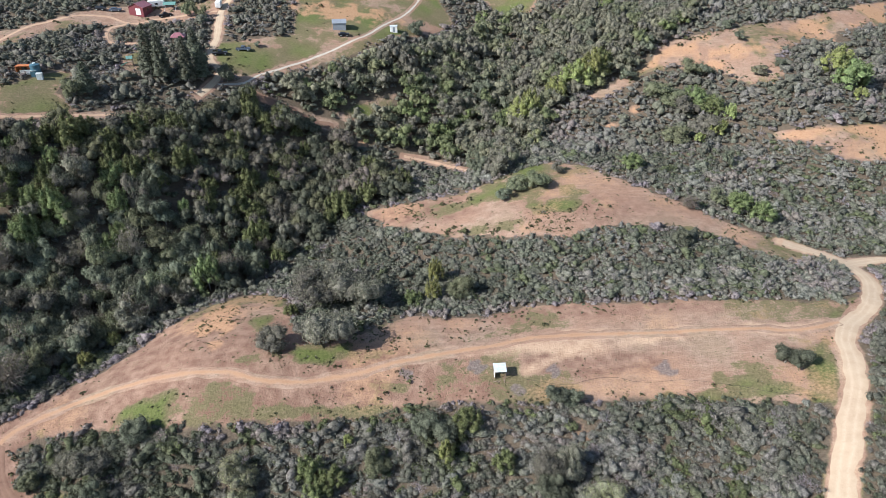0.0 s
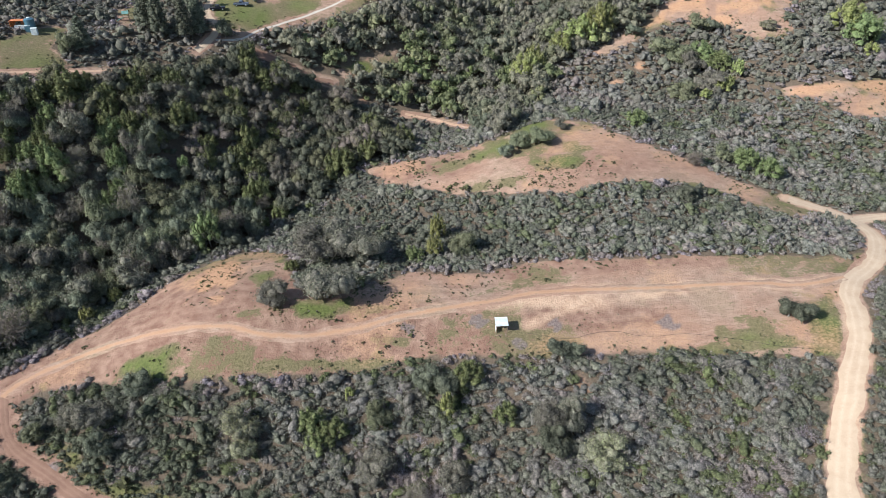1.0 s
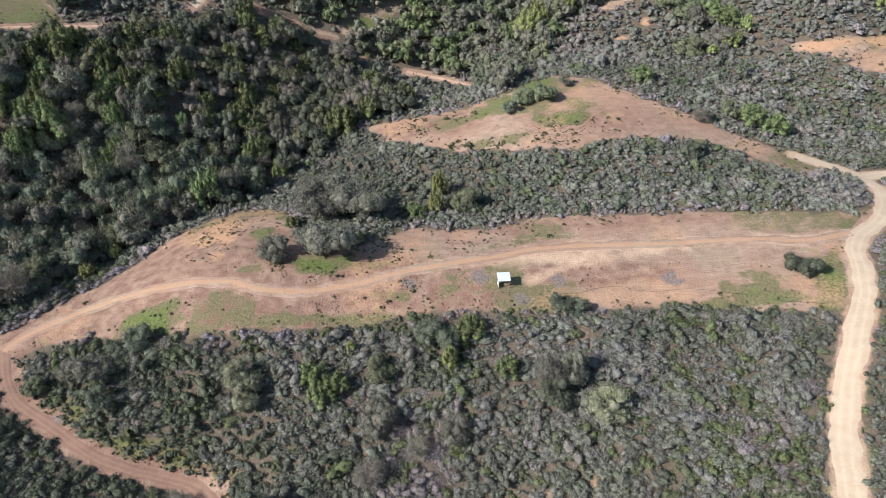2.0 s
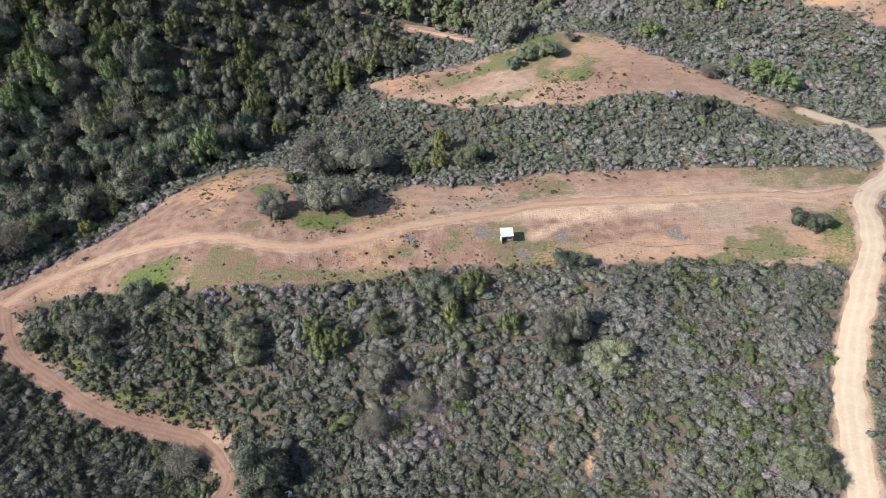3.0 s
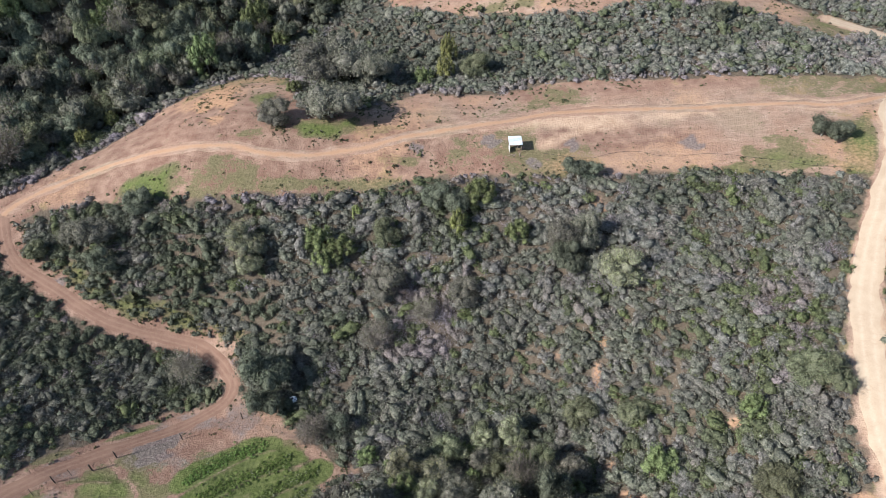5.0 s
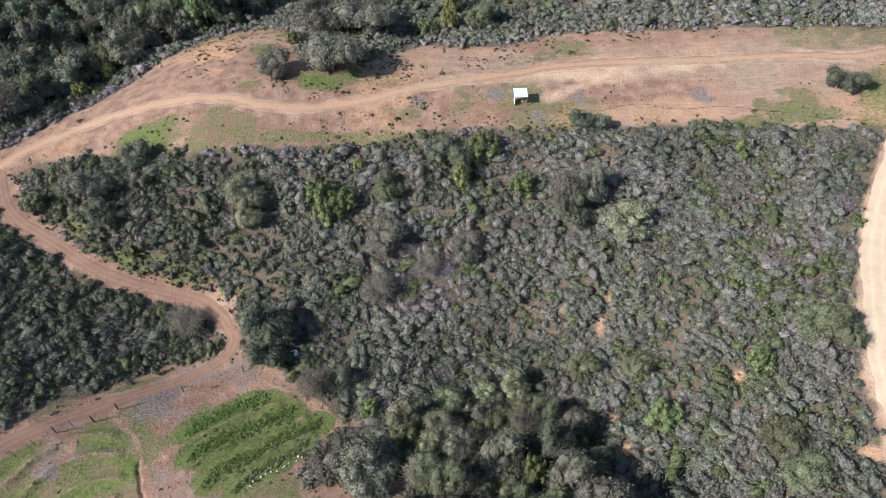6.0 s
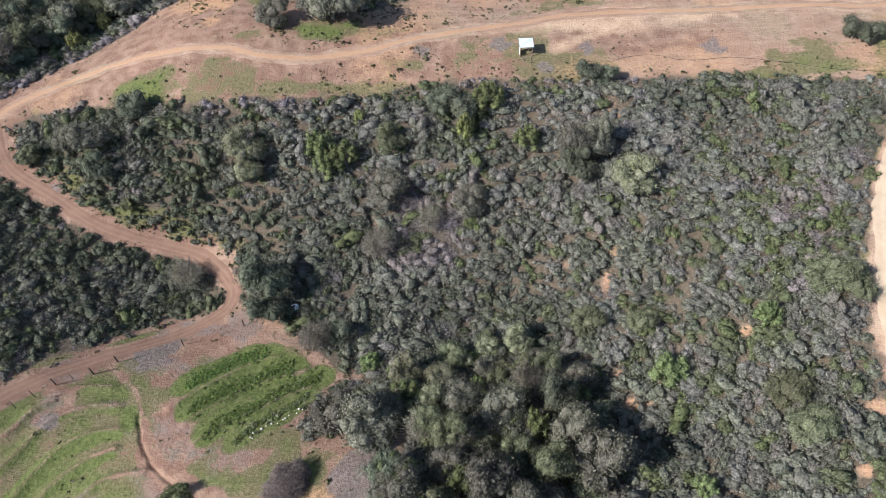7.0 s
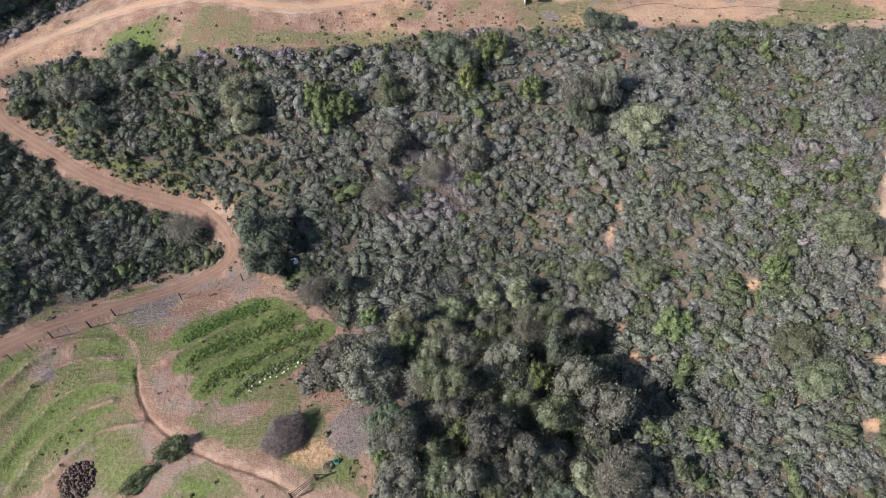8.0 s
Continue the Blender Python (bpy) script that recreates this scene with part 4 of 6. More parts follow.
def crown(rng, lobes, per_lobe, leaf, fill=0.66, core=DOME_1, core_size=0.68, uneven=0.28):
    """Lobes (x, y, z, rx, rz) of dense foliage, with loose leaves standing out of each. Gives vertices, faces, leaf-to-leaf variation."""
    V, F, A, off = [], [], [], 0
    for x, y, z, rx, rz in lobes:
        d = shell(rng, per_lobe)
        c = d * np.where(rng.uniform(size=(len(d), 1)) < 0.2, rng.uniform(1.1, 1.4, (len(d), 1)), rng.uniform(fill, 1.14, (len(d), 1))) * (rx, rx, rz) + (x, y, z)
        v, f = leaves(rng, c, d, leaf)
        V.append(v), F.append(f + off), A.append(np.repeat(rng.uniform(0, 1, len(d)), 3))
        off += len(v)
        if core is None:
            continue
        bv, bf = core
        turn = rng.uniform(0, 6.28)
        bv = np.stack([bv[:, 0] * math.cos(turn) - bv[:, 1] * math.sin(turn), bv[:, 0] * math.sin(turn) + bv[:, 1] * math.cos(turn), bv[:, 2]], 1)
        v = bv * (rx, rx, rz) * (core_size + uneven * rng.uniform(-1, 1, (len(bv), 1))) + (x, y, z)
        V.append(v), F.append(bf + off), A.append(rng.uniform(0.2, 0.8, len(bv)))
        off += len(v)
    return np.concatenate(V), np.concatenate(F), np.concatenate(A)


def shrub_form(seed, leafy=46, lobes=3, leaf=0.2, core=DOME_1):
    rng = np.random.default_rng(seed)
    L = []
    for k in range(lobes):
        a, r = rng.uniform(0, 6.28), rng.uniform(0.3, 0.75) * (k > 0)
        s = rng.uniform(0.28, 0.55) if k else 0.62
        L.append((r * math.cos(a), r * math.sin(a), 0.4 + rng.uniform(-0.2, 0.22), s, s * rng.uniform(0.65, 1.05)))
    v, f, a = crown(rng, L, leafy, leaf, 0.6 if core else 0.25, core)
    long = rng.uniform(0.95, 1.4)
    return v * (long, 1 / long, 1), f, a


def twig_form(seed, leafy, leaf):
    """A half-bare shrub: thin upright twigs with few leaves."""
    rng = np.random.default_rng(seed)
    v, f, a = shrub_form(seed, int(leafy * 0.8), 3, leaf * 0.7, None)
    d = shell(rng, int(leafy * 3), -0.05)
    root = d * rng.uniform(0.15, 0.85, (len(d), 1)) * (1, 1, 0.8) + (0, 0, 0.25)
    e = d + rng.normal(0, 0.55, d.shape)
    tip = root + e * rng.uniform(0.2, 0.5, (len(d), 1))
    side = np.cross(d, rng.normal(size=d.shape))
    side *= 0.016 / (np.linalg.norm(side, axis=1)[:, None] + 1e-9)
    tri = np.stack([root + side, root - side, tip], 1).reshape(-1, 3)
    return (np.concatenate([v * (0.85, 0.85, 0.75), tri]), np.concatenate([f, np.arange(len(tri)).reshape(-1, 3) + len(v)]),
            np.concatenate([a, np.repeat(rng.uniform(0.5, 1, len(d)), 3)]))


def tree_form(seed, lobes=14, per_lobe=70, leaf=0.075, tall=1.0, spread=1.0, core=DOME_1):
    """A broad crown about one metre in radius round the height tall, to be scaled."""
    rng = np.random.default_rng(seed)
    L = [(0, 0, tall - 0.04, 0.56 * spread, 0.46)]
    for k in range(lobes):
        a, e = k * 2.4 + rng.uniform(-0.4, 0.4), -0.85 + 1.8 * ((k * 0.618) % 1.0)
        r = 0.7 * spread * math.cos(e) * rng.uniform(0.7, 1.12)
        s = rng.uniform(0.3, 0.46)
        L.append((r * math.cos(a), r * math.sin(a), tall + 0.52 * math.sin(e) * rng.uniform(0.75, 1.2), s, s * rng.uniform(0.7, 1.05)))
    return crown(rng, L, per_lobe, leaf, 0.66 if core else 0.3, core)


def spire_form(seed, spires=13, per_lobe=60, leaf=0.05, tall=1.0):
    """An upright crown of many pointed leafy shoots, to be scaled."""
    rng = np.random.default_rng(seed)
    L = []
    for k in range(spires):
        a, r = k * 2.4 + rng.uniform(-0.4, 0.4), 0.8 * math.sqrt((k + 0.3) / spires)
        h = tall + 0.45 - 0.75 * r * r + rng.uniform(-0.15, 0.12)
        w = rng.uniform(0.24, 0.36)
        for low, wide, long in ((0.0, 0.55, 0.24), (0.26, 1.0, 0.26), (0.58, 1.15, 0.28)):
            L.append((r * math.cos(a) + rng.uniform(-0.12, 0.12), r * math.sin(a) + rng.uniform(-0.12, 0.12), h - low * rng.uniform(0.7, 1.2), w * wide * rng.uniform(0.75, 1.2), long))
    return crown(rng, L, per_lobe, leaf)


def merged(forms, spots):
    """All plants of a stand as arrays. spots: columns x, y, z, turn, width, height, form, kind."""
    V, F, A, K, off = [], [], [], [], 0
    spots = np.asarray(spots)
    for k, (v, f, a) in enumerate(forms):
        s = spots[spots[:, 6] == k]
        if not len(s):
            continue
        c, d = np.cos(s[:, 3])[:, None], np.sin(s[:, 3])[:, None]
        x = (v[:, 0] * c - v[:, 1] * d) * s[:, 4:5] + s[:, 0:1]
        y = (v[:, 0] * d + v[:, 1] * c) * s[:, 4:5] + s[:, 1:2]
        z = v[:, 2] * s[:, 5:6] + s[:, 2:3]
        V.append(np.stack([x, y, z], 2).reshape(-1, 3))
        F.append((f[None] + (np.arange(len(s)) * len(v))[:, None, None] + off).reshape(-1, 3))
        A.append(np.tile(a, len(s)))
        K.append(np.repeat(s[:, 7], len(v)))
        off += len(s) * len(v)
    return np.concatenate(V), np.concatenate(F), np.concatenate(A), np.concatenate(K)


def scattered(rng, x0, x1, y0, y1, step):
    gx, gy = np.meshgrid(np.arange(x0, x1, step), np.arange(y0, y1, step * 0.87))
    gx[::2] += step / 2
    return gx.ravel() + rng.uniform(-0.5, 0.5, gx.size) * step, gy.ravel() + rng.uniform(-0.5, 0.5, gx.size) * step


def in_reach(x, y, margin=56):
    return (np.abs(x) < margin + y * 0.47) & (y > 6)


def brush_kind(x, y, rng):
    """Where on the scale of leaf colours each shrub stands: by stand, by patch and by chance."""
    k = np.full(len(x), 0.33)
    for cx, cy, rx, ry, tone in BRUSH_TONES:
        w = np.clip(1.6 - np.hypot((x - cx) / rx, (y - cy) / ry) + 0.6 * rough(x, y, 9, 3, 33), 0, 1)
        k = k * (1 - w) + tone * w
    k = k + 0.34 * rough(x, y, 8, 3, 31) + rng.normal(0, 0.07, len(x)) - 0.05 - 0.1 * np.clip(0.5 - x / 30, 0, 1)
    chance = rng.uniform(size=len(x))
    k = np.where(chance < 0.025, rng.uniform(0.8, 0.97, len(x)), k)
    k = np.clip(k + 0.2 * rough(x, y, 26, 2, 37), 0.09, 1)
    return np.where(chance > 0.85 - 0.22 * rough(x, y, 20, 2, 38), rng.uniform(0.0, 0.07, len(x)), k)


def build_brush():
    rng = np.random.default_rng(5)
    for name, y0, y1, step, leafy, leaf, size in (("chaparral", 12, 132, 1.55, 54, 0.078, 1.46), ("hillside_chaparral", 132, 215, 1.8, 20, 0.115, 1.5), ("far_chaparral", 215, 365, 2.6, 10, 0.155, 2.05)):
        x, y = scattered(rng, -290, 290, y0, y1, step)
        keep = in_reach(x, y)
        x, y = x[keep], y[keep]
        edge = open_ground(x, y) + 0.9 * rough(x, y, 5, 2, 12)
        wood = np.maximum.reduce([inside(x, y, WOODLAND), inside(x, y, FAR_WOOD)])
        keep = (edge < -0.25) & (wood < 2.5) & (rough(x, y, 4, 3, 14) > -1.2)
        keep &= ~((inside(x, y, CUT_BANK) > 0) & (rng.uniform(size=len(x)) < 0.4))
        for cx, cy, rx, ry, a in ORANGE_PATCHES + ORANGE_BANKS:
            keep &= np.hypot((x - cx) / rx, (y - cy) / ry) > 1.05 + 0.7 * rough(x, y, 2.0, 3, 15)
        x, y, edge = x[keep], y[keep], edge[keep]
        s = size * np.clip(np.exp(rng.normal(0.03, 0.28, len(x)) + 0.3 * rough(x, y, 11, 2, 36)), 0.55, 2.0) * np.clip(0.5 - edge / 6, 0.5, 1)
        # leaf colours shifted paler with distance: haze painted into the brush
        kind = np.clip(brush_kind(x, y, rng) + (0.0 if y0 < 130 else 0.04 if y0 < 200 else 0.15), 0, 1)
        fringe = (edge > -2.4) & (rough(x, y, 9, 2, 35) > 0.14) & (y > 98)
        crest = np.minimum.reduce([near_line(x, y, line) for line in PALE_FRINGES])
        fringe |= (crest < 2.4 + 1.2 * rough(x, y, 6, 2, 39)) & (rng.uniform(size=len(x)) < 0.8)
        kind = np.where(fringe, rng.uniform(0.68, 0.88, len(x)), kind)
        hedge = (near_line(x, y, SOUTH_EDGE) < 2.6) & (rng.uniform(size=len(x)) < 0.5 + 0.5 * rough(x, y, 7, 2, 40))
        kind = np.where(hedge, rng.uniform(0.0, 0.12, len(x)), kind)
        form = np.where((kind > 0.8) & ~fringe, rng.integers(8, 11, len(x)), np.where(s > 1.3 * size, rng.integers(11, 14, len(x)), rng.integers(0, 8, len(x))))
        spots = np.stack([x, y, height(x, y) - 0.2, rng.uniform(0, 6.28, len(x)), s * 1.15, s * rng.uniform(0.6, 1.2, len(x)), form, kind], 1)
        forms = [shrub_form(100 + k, leafy, 3 + k % 2 if y0 < 100 else 3 if y0 < 200 else 2, leaf) for k in range(8)] + [twig_form(120 + k, leafy, leaf) for k in range(3)]
        forms += [shrub_form(140 + k, int(leafy * 0.85), 5 if y0 < 200 else 3, leaf * 0.85) for k in range(3)]
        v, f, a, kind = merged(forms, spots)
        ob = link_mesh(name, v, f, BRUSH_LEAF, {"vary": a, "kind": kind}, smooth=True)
        tagged(ob, "dense grey-green chaparral brush with dead twigs on the slopes", "shrubs", kind="stuff")


def build_wood_stuff():
    rng = np.random.default_rng(8)
    x, y = scattered(rng, -150, 130, 95, 330, 3.6)
    keep = (np.maximum(inside(x, y, WOODLAND), inside(x, y, FAR_WOOD)) > -1.5) & (open_ground(x, y) < -1)
    x, y = x[keep], y[keep]
    s = rng.uniform(1.8, 2.8, len(x))
    spots = np.stack([x, y, height(x, y) - 0.2, rng.uniform(0, 6.28, len(x)), s, s * rng.uniform(0.7, 1.1, len(x)), rng.integers(0, 6, len(x)), rng.uniform(0.0, 0.5, len(x))], 1)
    v, f, a, kind = merged([shrub_form(180 + k, 8, 2, 0.16) for k in range(6)], spots)
    ob = link_mesh("woodland_undergrowth", v, f, BRUSH_LEAF, {"vary": a, "kind": kind}, smooth=True)
    tagged(ob, "dark shrubby undergrowth beneath the woodland oaks", "undergrowth", kind="stuff")
    forms = [tree_form(300 + k, 10, 20, 0.085, 0.72) for k in range(6)]
    x, y = scattered(rng, -150, 220, 195, 345, 4.7)
    keep = (inside(x, y, FAR_WOOD) > 0) & (open_ground(x, y) < -2)
    x, y = x[keep], y[keep]
    s = rng.uniform(3.0, 4.8, len(x))
    # two thirds of the crowns greyed: distance haze put into the leaf colour
    spots = np.stack([x, y, height(x, y) - 0.3, rng.uniform(0, 6.28, len(x)), s, s * rng.uniform(1.0, 1.4, len(x)), rng.integers(0, 6, len(x)), np.where(rng.uniform(size=len(x)) < 0.68, rng.normal(0.75, 0.04, len(x)), np.clip(0.42 + 0.35 * rough(x, y, 30, 2, 41) + rng.normal(0, 0.12, len(x)), 0.0, 0.6))], 1)
    v, f, a, kind = merged(forms, spots)
    ob = link_mesh("far_woods", v, f, TREE_LEAF, {"vary": a, "kind": kind}, smooth=True)
    tagged(ob, "far oak and bay woods filling the valley", "woods", kind="stuff")


build_ground()
build_road("road_main", "main", DIRT_ROAD, "wide pale tan dirt road along the ridge")
build_road("road_side", "side", DIRT_ROAD, "pale tan dirt road branching off the ridge road")
build_road("track_ridge", "ridge", FAINT_TRACK, "worn two-rut dirt track across the clearing")
build_road("track_lower", "lower", RED_TRACK, "reddish dirt track winding down the slope")
build_road("road_gravel", "gravel", GRAVEL, "grey gravel road through the far meadow")
build_road("road_farm", "farm", DIRT_ROAD, "tan dirt farm road with wheel ruts")
build_road("road_west", "west", PALE_TRACK, "orange-tan dirt road below the far field")
build_road("road_yard", "yard", PALE_TRACK, "tan dirt road round the farm yard")
build_road("road_loop", "loop", PALE_TRACK, "tan dirt loop road round the brush")
build_road("road_bank", "bank", RED_TRACK, "reddish dirt road cut along the creek bank")
build_road("road_creek", "creek", PALE_TRACK, "short tan dirt road end in the valley")
build_brush()
build_wood_stuff()


# ---- trees, each with a trunk, limbs and a crown ----
BARK, bark_n, bark_l, bark_b = material("grey_bark")
bark_l.new(ramp(bark_n, bark_l, noise_node(bark_n, bark_l, 3.0, 5), [(0.3, (0.10, 0.085, 0.07)), (0.7, (0.26, 0.23, 0.20))]), bark_b.inputs["Base Color"])
bark_b.inputs["Roughness"].default_value = 0.95


def tube(bm, a, b, ra, rb, sides=6):
    """A tapered limb from a to b."""
    a, b = Vector(a), Vector(b)
    turn = (b - a).to_track_quat("Z", "Y").to_matrix()
    rings = []
    for p, r in ((a, ra), (b, rb)):
        rings.append([bm.verts.new(p + turn @ Vector((r * math.cos(6.2832 * k / sides), r * math.sin(6.2832 * k / sides), 0))) for k in range(sides)])
    for k in range(sides):
        bm.faces.new((rings[0][k], rings[0][(k + 1) % sides], rings[1][(k + 1) % sides], rings[1][k]))
    bm.faces.new(rings[1])
    bm.faces.new(rings[0][::-1])


def part(name, bm, mat, parent, label=""):
    me = bpy.data.meshes.new(name)
    bmesh.ops.recalc_face_normals(bm, faces=bm.faces)
    bm.to_mesh(me)
    bm.free()
    me.materials.append(mat)
    ob = new(name, me)
    ob.parent = parent
    return tagged(ob, label)


def trunk_mesh(seed, tall, bare=0.42):
    rng = np.random.default_rng(seed)
    bm = bmesh.new()
    fork = Vector((rng.uniform(-0.06, 0.06), rng.uniform(-0.06, 0.06), tall * bare))
    tube(bm, (0, 0, -0.15), fork, 0.055, 0.04, 7)
    for k in range(6):
        a = k * 1.05 + rng.uniform(-0.3, 0.3)
        mid = fork + Vector((0.3 * math.cos(a), 0.3 * math.sin(a), 0.22))
        tube(bm, fork, mid, 0.03, 0.018, 5)
        tube(bm, mid, mid + Vector((0.32 * math.cos(a + 0.3), 0.32 * math.sin(a + 0.3), 0.25)), 0.018, 0.007, 5)
    return bm


def pine_form(seed):
    """A tall dark conifer: whorls of drooping boughs, one metre in radius, four high."""
    rng = np.random.default_rng(seed)
    L = []
    for k in range(15):
        h = 0.8 + 3.1 * k / 14
        r = 1.05 * (1 - (h - 0.6) / 3.9) + 0.08
        for j in range(max(2, 5 - k // 4)):
            a = k * 1.1 + j * 6.283 / max(2, 5 - k // 4) + rng.uniform(-0.3, 0.3)
            L.append((0.55 * r * math.cos(a), 0.55 * r * math.sin(a), h - 0.1 * r, 0.5 * r + 0.05, 0.13 + 0.1 * r))
    return crown(rng, L, 26, 0.075)


KINDS = {  # name: place on the scale of leaf colours, crown height, lobes, label, category
    "dark_oak": (0.18, 0.68, 16, "dark green live oak with a dense rounded crown", "oak tree"),
    "grey_oak": (0.72, 0.66, 17, "grey-green oak with a billowing rounded crown", "oak tree"),
    "olive_oak": (0.42, 0.62, 14, "olive-green shrubby oak with a broad crown", "oak tree"),
    "pale_oak": (0.82, 0.74, 15, "pale olive-grey tree with a loose crown", "tree"),
    "bay": (0.55, 0.85, 14, "fresh green bay tree with a leafy crown", "bay tree"),
    "willow": (0.90, 1.0, 13, "bright yellow-green tree with an upright crown", "willow tree"),
    "silver": (1.0, 0.8, 13, "half-bare grey-brown tree with twiggy branches", "bare tree"),
    "pine": (0.05, 4.0, 0, "tall dark green pine with drooping boughs", "pine tree"),
}


def make_tree(kind, seed, fine=False):
    tone, tall, lobes, label, category = KINDS[kind]
    root = new(kind + "_tree" if kind not in ("dark_oak", "grey_oak", "olive_oak", "pale_oak") else "oak_tree")
    tagged(root, label, category)
    if kind == "pine":
        bm = bmesh.new()
        tube(bm, (0, 0, -0.15), (0, 0, 3.9), 0.09, 0.015, 7)
        v, f, a = pine_form(seed)
    else:
        bm = trunk_mesh(seed, tall)
        v, f, a = spire_form(seed, 10, 70 if fine else 44, 0.036 if fine else 0.05, tall) if kind in ("bay", "willow") else tree_form(seed, lobes + (16 if fine else 8), (120 if fine else 56) if kind != "silver" else 80, 0.033 if fine else 0.048, tall, 1.0, None if kind == "silver" else DOME_1)
        if kind == "silver":
            tv, tf, ta = twig_form(seed, 180, 0.06)
            f = np.concatenate([f, tf + len(v)])
            v, a = np.concatenate([v, tv * (1.0, 1.0, 0.75) + (0, 0, tall - 0.45)]), np.concatenate([a, ta])
    part("trunk", bm, BARK, root)
    top = link_mesh("crown", v, f, TREE_LEAF, {"vary": a, "kind": np.clip(tone + 0.10 * (a - 0.5), 0, 1)}, smooth=True)
    top.parent = root
    return root


MODELS = {kind: [make_tree(kind, 700 + 10 * k + n) for n in range(3)] for k, kind in enumerate(KINDS)}
FINE = {kind: [make_tree(kind, 800 + 10 * k + n, True) for n in range(3)] for k, kind in enumerate(KINDS) if kind != "pine"}
USED = set()


def plant(kind, x, y, radius, tall, rng, group, fine=False):
    """One tree of a kind at a place: crown radius and whole height in metres."""
    model = (FINE if fine and kind in FINE else MODELS)[kind][int(rng.integers(0, 3))]
    tall = max(tall, radius)
    crown_top = {"pine": 4.0}.get(kind, KINDS[kind][1] + 0.62)
    m = Matrix.Translation((x, y, float(height(x, y)))) @ Matrix.Rotation(rng.uniform(0, 6.28), 4, "Z") @ Matrix.Diagonal((radius * rng.uniform(0.88, 1.08), radius * rng.uniform(0.88, 1.08), tall / crown_top, 1))
    if model.name not in USED:
        USED.add(model.name)
        model.matrix_basis = m
        ob = model
    else:
        scale = model.scale.copy()
        ob = copy_thing(model, m @ Matrix.Diagonal((1 / scale.x, 1 / scale.y, 1 / scale.z, 1)))
    tagged(ob, group=group)


def build_trees():
    rng = np.random.default_rng(77)
    for group, stand in (("trees on the ridge", RIDGE_TREES), ("trees on the slope", SLOPE_TREES), ("bushy trees on the slope", SLOPE_BUSHES), ("trees by the garden", GARDEN_TREES),
                         ("trees in the canyon", CANYON_TREES), ("trees round the farm", FAR_TREES), ("trees on the far east slope", EAST_TREES), ("trees in the far valley", VALLEY_TREES)):
        for x, y, r, tall, kind in stand:
            plant(kind, x, y, r * 1.08, tall * (1.35 if "slope" in group else 1.1), rng, group, "far" not in group and "farm" not in group)
    # the brushy oaks that close the canyon
    x, y = scattered(rng, -40, 60, 12, 75, 3.3)
    keep = (inside(x, y, CANYON) > 0) & (open_ground(x, y) < -1.5)
    for px, py in zip(x[keep], y[keep]):
        chance = rng.uniform() + 0.25 * float(rough(px, py, 12, 2, 64))
        kind = "dark_oak" if chance < 0.08 else "olive_oak" if chance < 0.34 else "grey_oak" if chance < 0.68 else "pale_oak" if chance < 0.84 else "silver" if chance < 0.95 else "bay"
        plant(kind, px, py, (r := rng.uniform(1.3, 3.1)), r * rng.uniform(1.3, 1.9), rng, "brushy oaks in the canyon", True)
    # the oak woodland of the western valley
    x, y = scattered(rng, -150, 0, 95, 245, 4.8)
    keep = (inside(x, y, WOODLAND) > 0.5) & (open_ground(x, y) < -2)
    distant = []
    for px, py in zip(x[keep], y[keep]):
        chance = rng.uniform()
        lush = float(rough(px, py, 28, 2, 61)) + 0.3 * (px > -75)
        kind = "bay" if chance < 0.14 + 0.4 * lush else "dark_oak" if chance < 0.52 else "olive_oak" if chance < 0.72 else "grey_oak" if chance < 0.94 else "silver"
        if py > 188:
            r = rng.uniform(2.6, 4.9)
            distant.append((px, py, float(height(px, py)) - 0.2, rng.uniform(0, 6.28), r, r * rng.uniform(1.0, 1.5), int(rng.integers(0, 4)) + 4 * (kind == "bay"), KINDS[kind][0]))
            continue
        plant(kind, px, py, (r := rng.uniform(2.4, 4.9)), (r * rng.uniform(1.5, 2.2) if kind != "bay" else r * rng.uniform(1.6, 2.3)), rng, "oak woodland in the valley")
    v, f, a, kind = merged([tree_form(330 + k, 18, 40, 0.052, 0.7) for k in range(4)] + [spire_form(340 + k, 9, 36, 0.056, 0.85) for k in range(4)], distant)
    ob = link_mesh("valley_woods", v, f, TREE_LEAF, {"vary": a, "kind": np.clip(kind + 0.12 * (a - 0.5), 0, 1)}, smooth=True)
    tagged(ob, "oak and bay woods on the far side of the valley", "woods", kind="stuff")
    for models in [*MODELS.values(), *FINE.values()]:
        for model in models:
            if model.name not in USED:
                for o in [*model.children_recursive, model]:
                    bpy.data.objects.remove(o)


build_trees()


# ---- plain materials for built things ----
def paint(name, colour, roughness=0.6, metal=0.0, wear=0.25, scale=1.5):
    m, n, l, b = material(name)
    dark = tuple(c * (1 - wear) for c in colour)
    light = tuple(min(1, c * (1 + wear * 0.5)) for c in colour)
    l.new(ramp(n, l, noise_node(n, l, scale, 5), [(0.35, dark), (0.6, light)]), b.inputs["Base Color"])
    b.inputs["Roughness"].default_value, b.inputs["Metallic"].default_value = roughness, metal
    bump(n, l, b, noise_node(n, l, 12, 3), 0.2, 0.02)
    return m


WOOD = paint("weathered_wood", (0.20, 0.15, 0.11), 0.9, 0, 0.4, 3)
DARK_WOOD = paint("dark_post_wood", (0.06, 0.045, 0.035), 0.9, 0, 0.4, 3)
ZINC = paint("pale_sheet_metal", (0.62, 0.68, 0.70), 0.45, 0.3, 0.15)
GREY_METAL = paint("grey_ribbed_metal", (0.26, 0.29, 0.33), 0.5, 0.3, 0.15)
MAROON = paint("maroon_metal_siding", (0.16, 0.035, 0.045), 0.5, 0, 0.2)
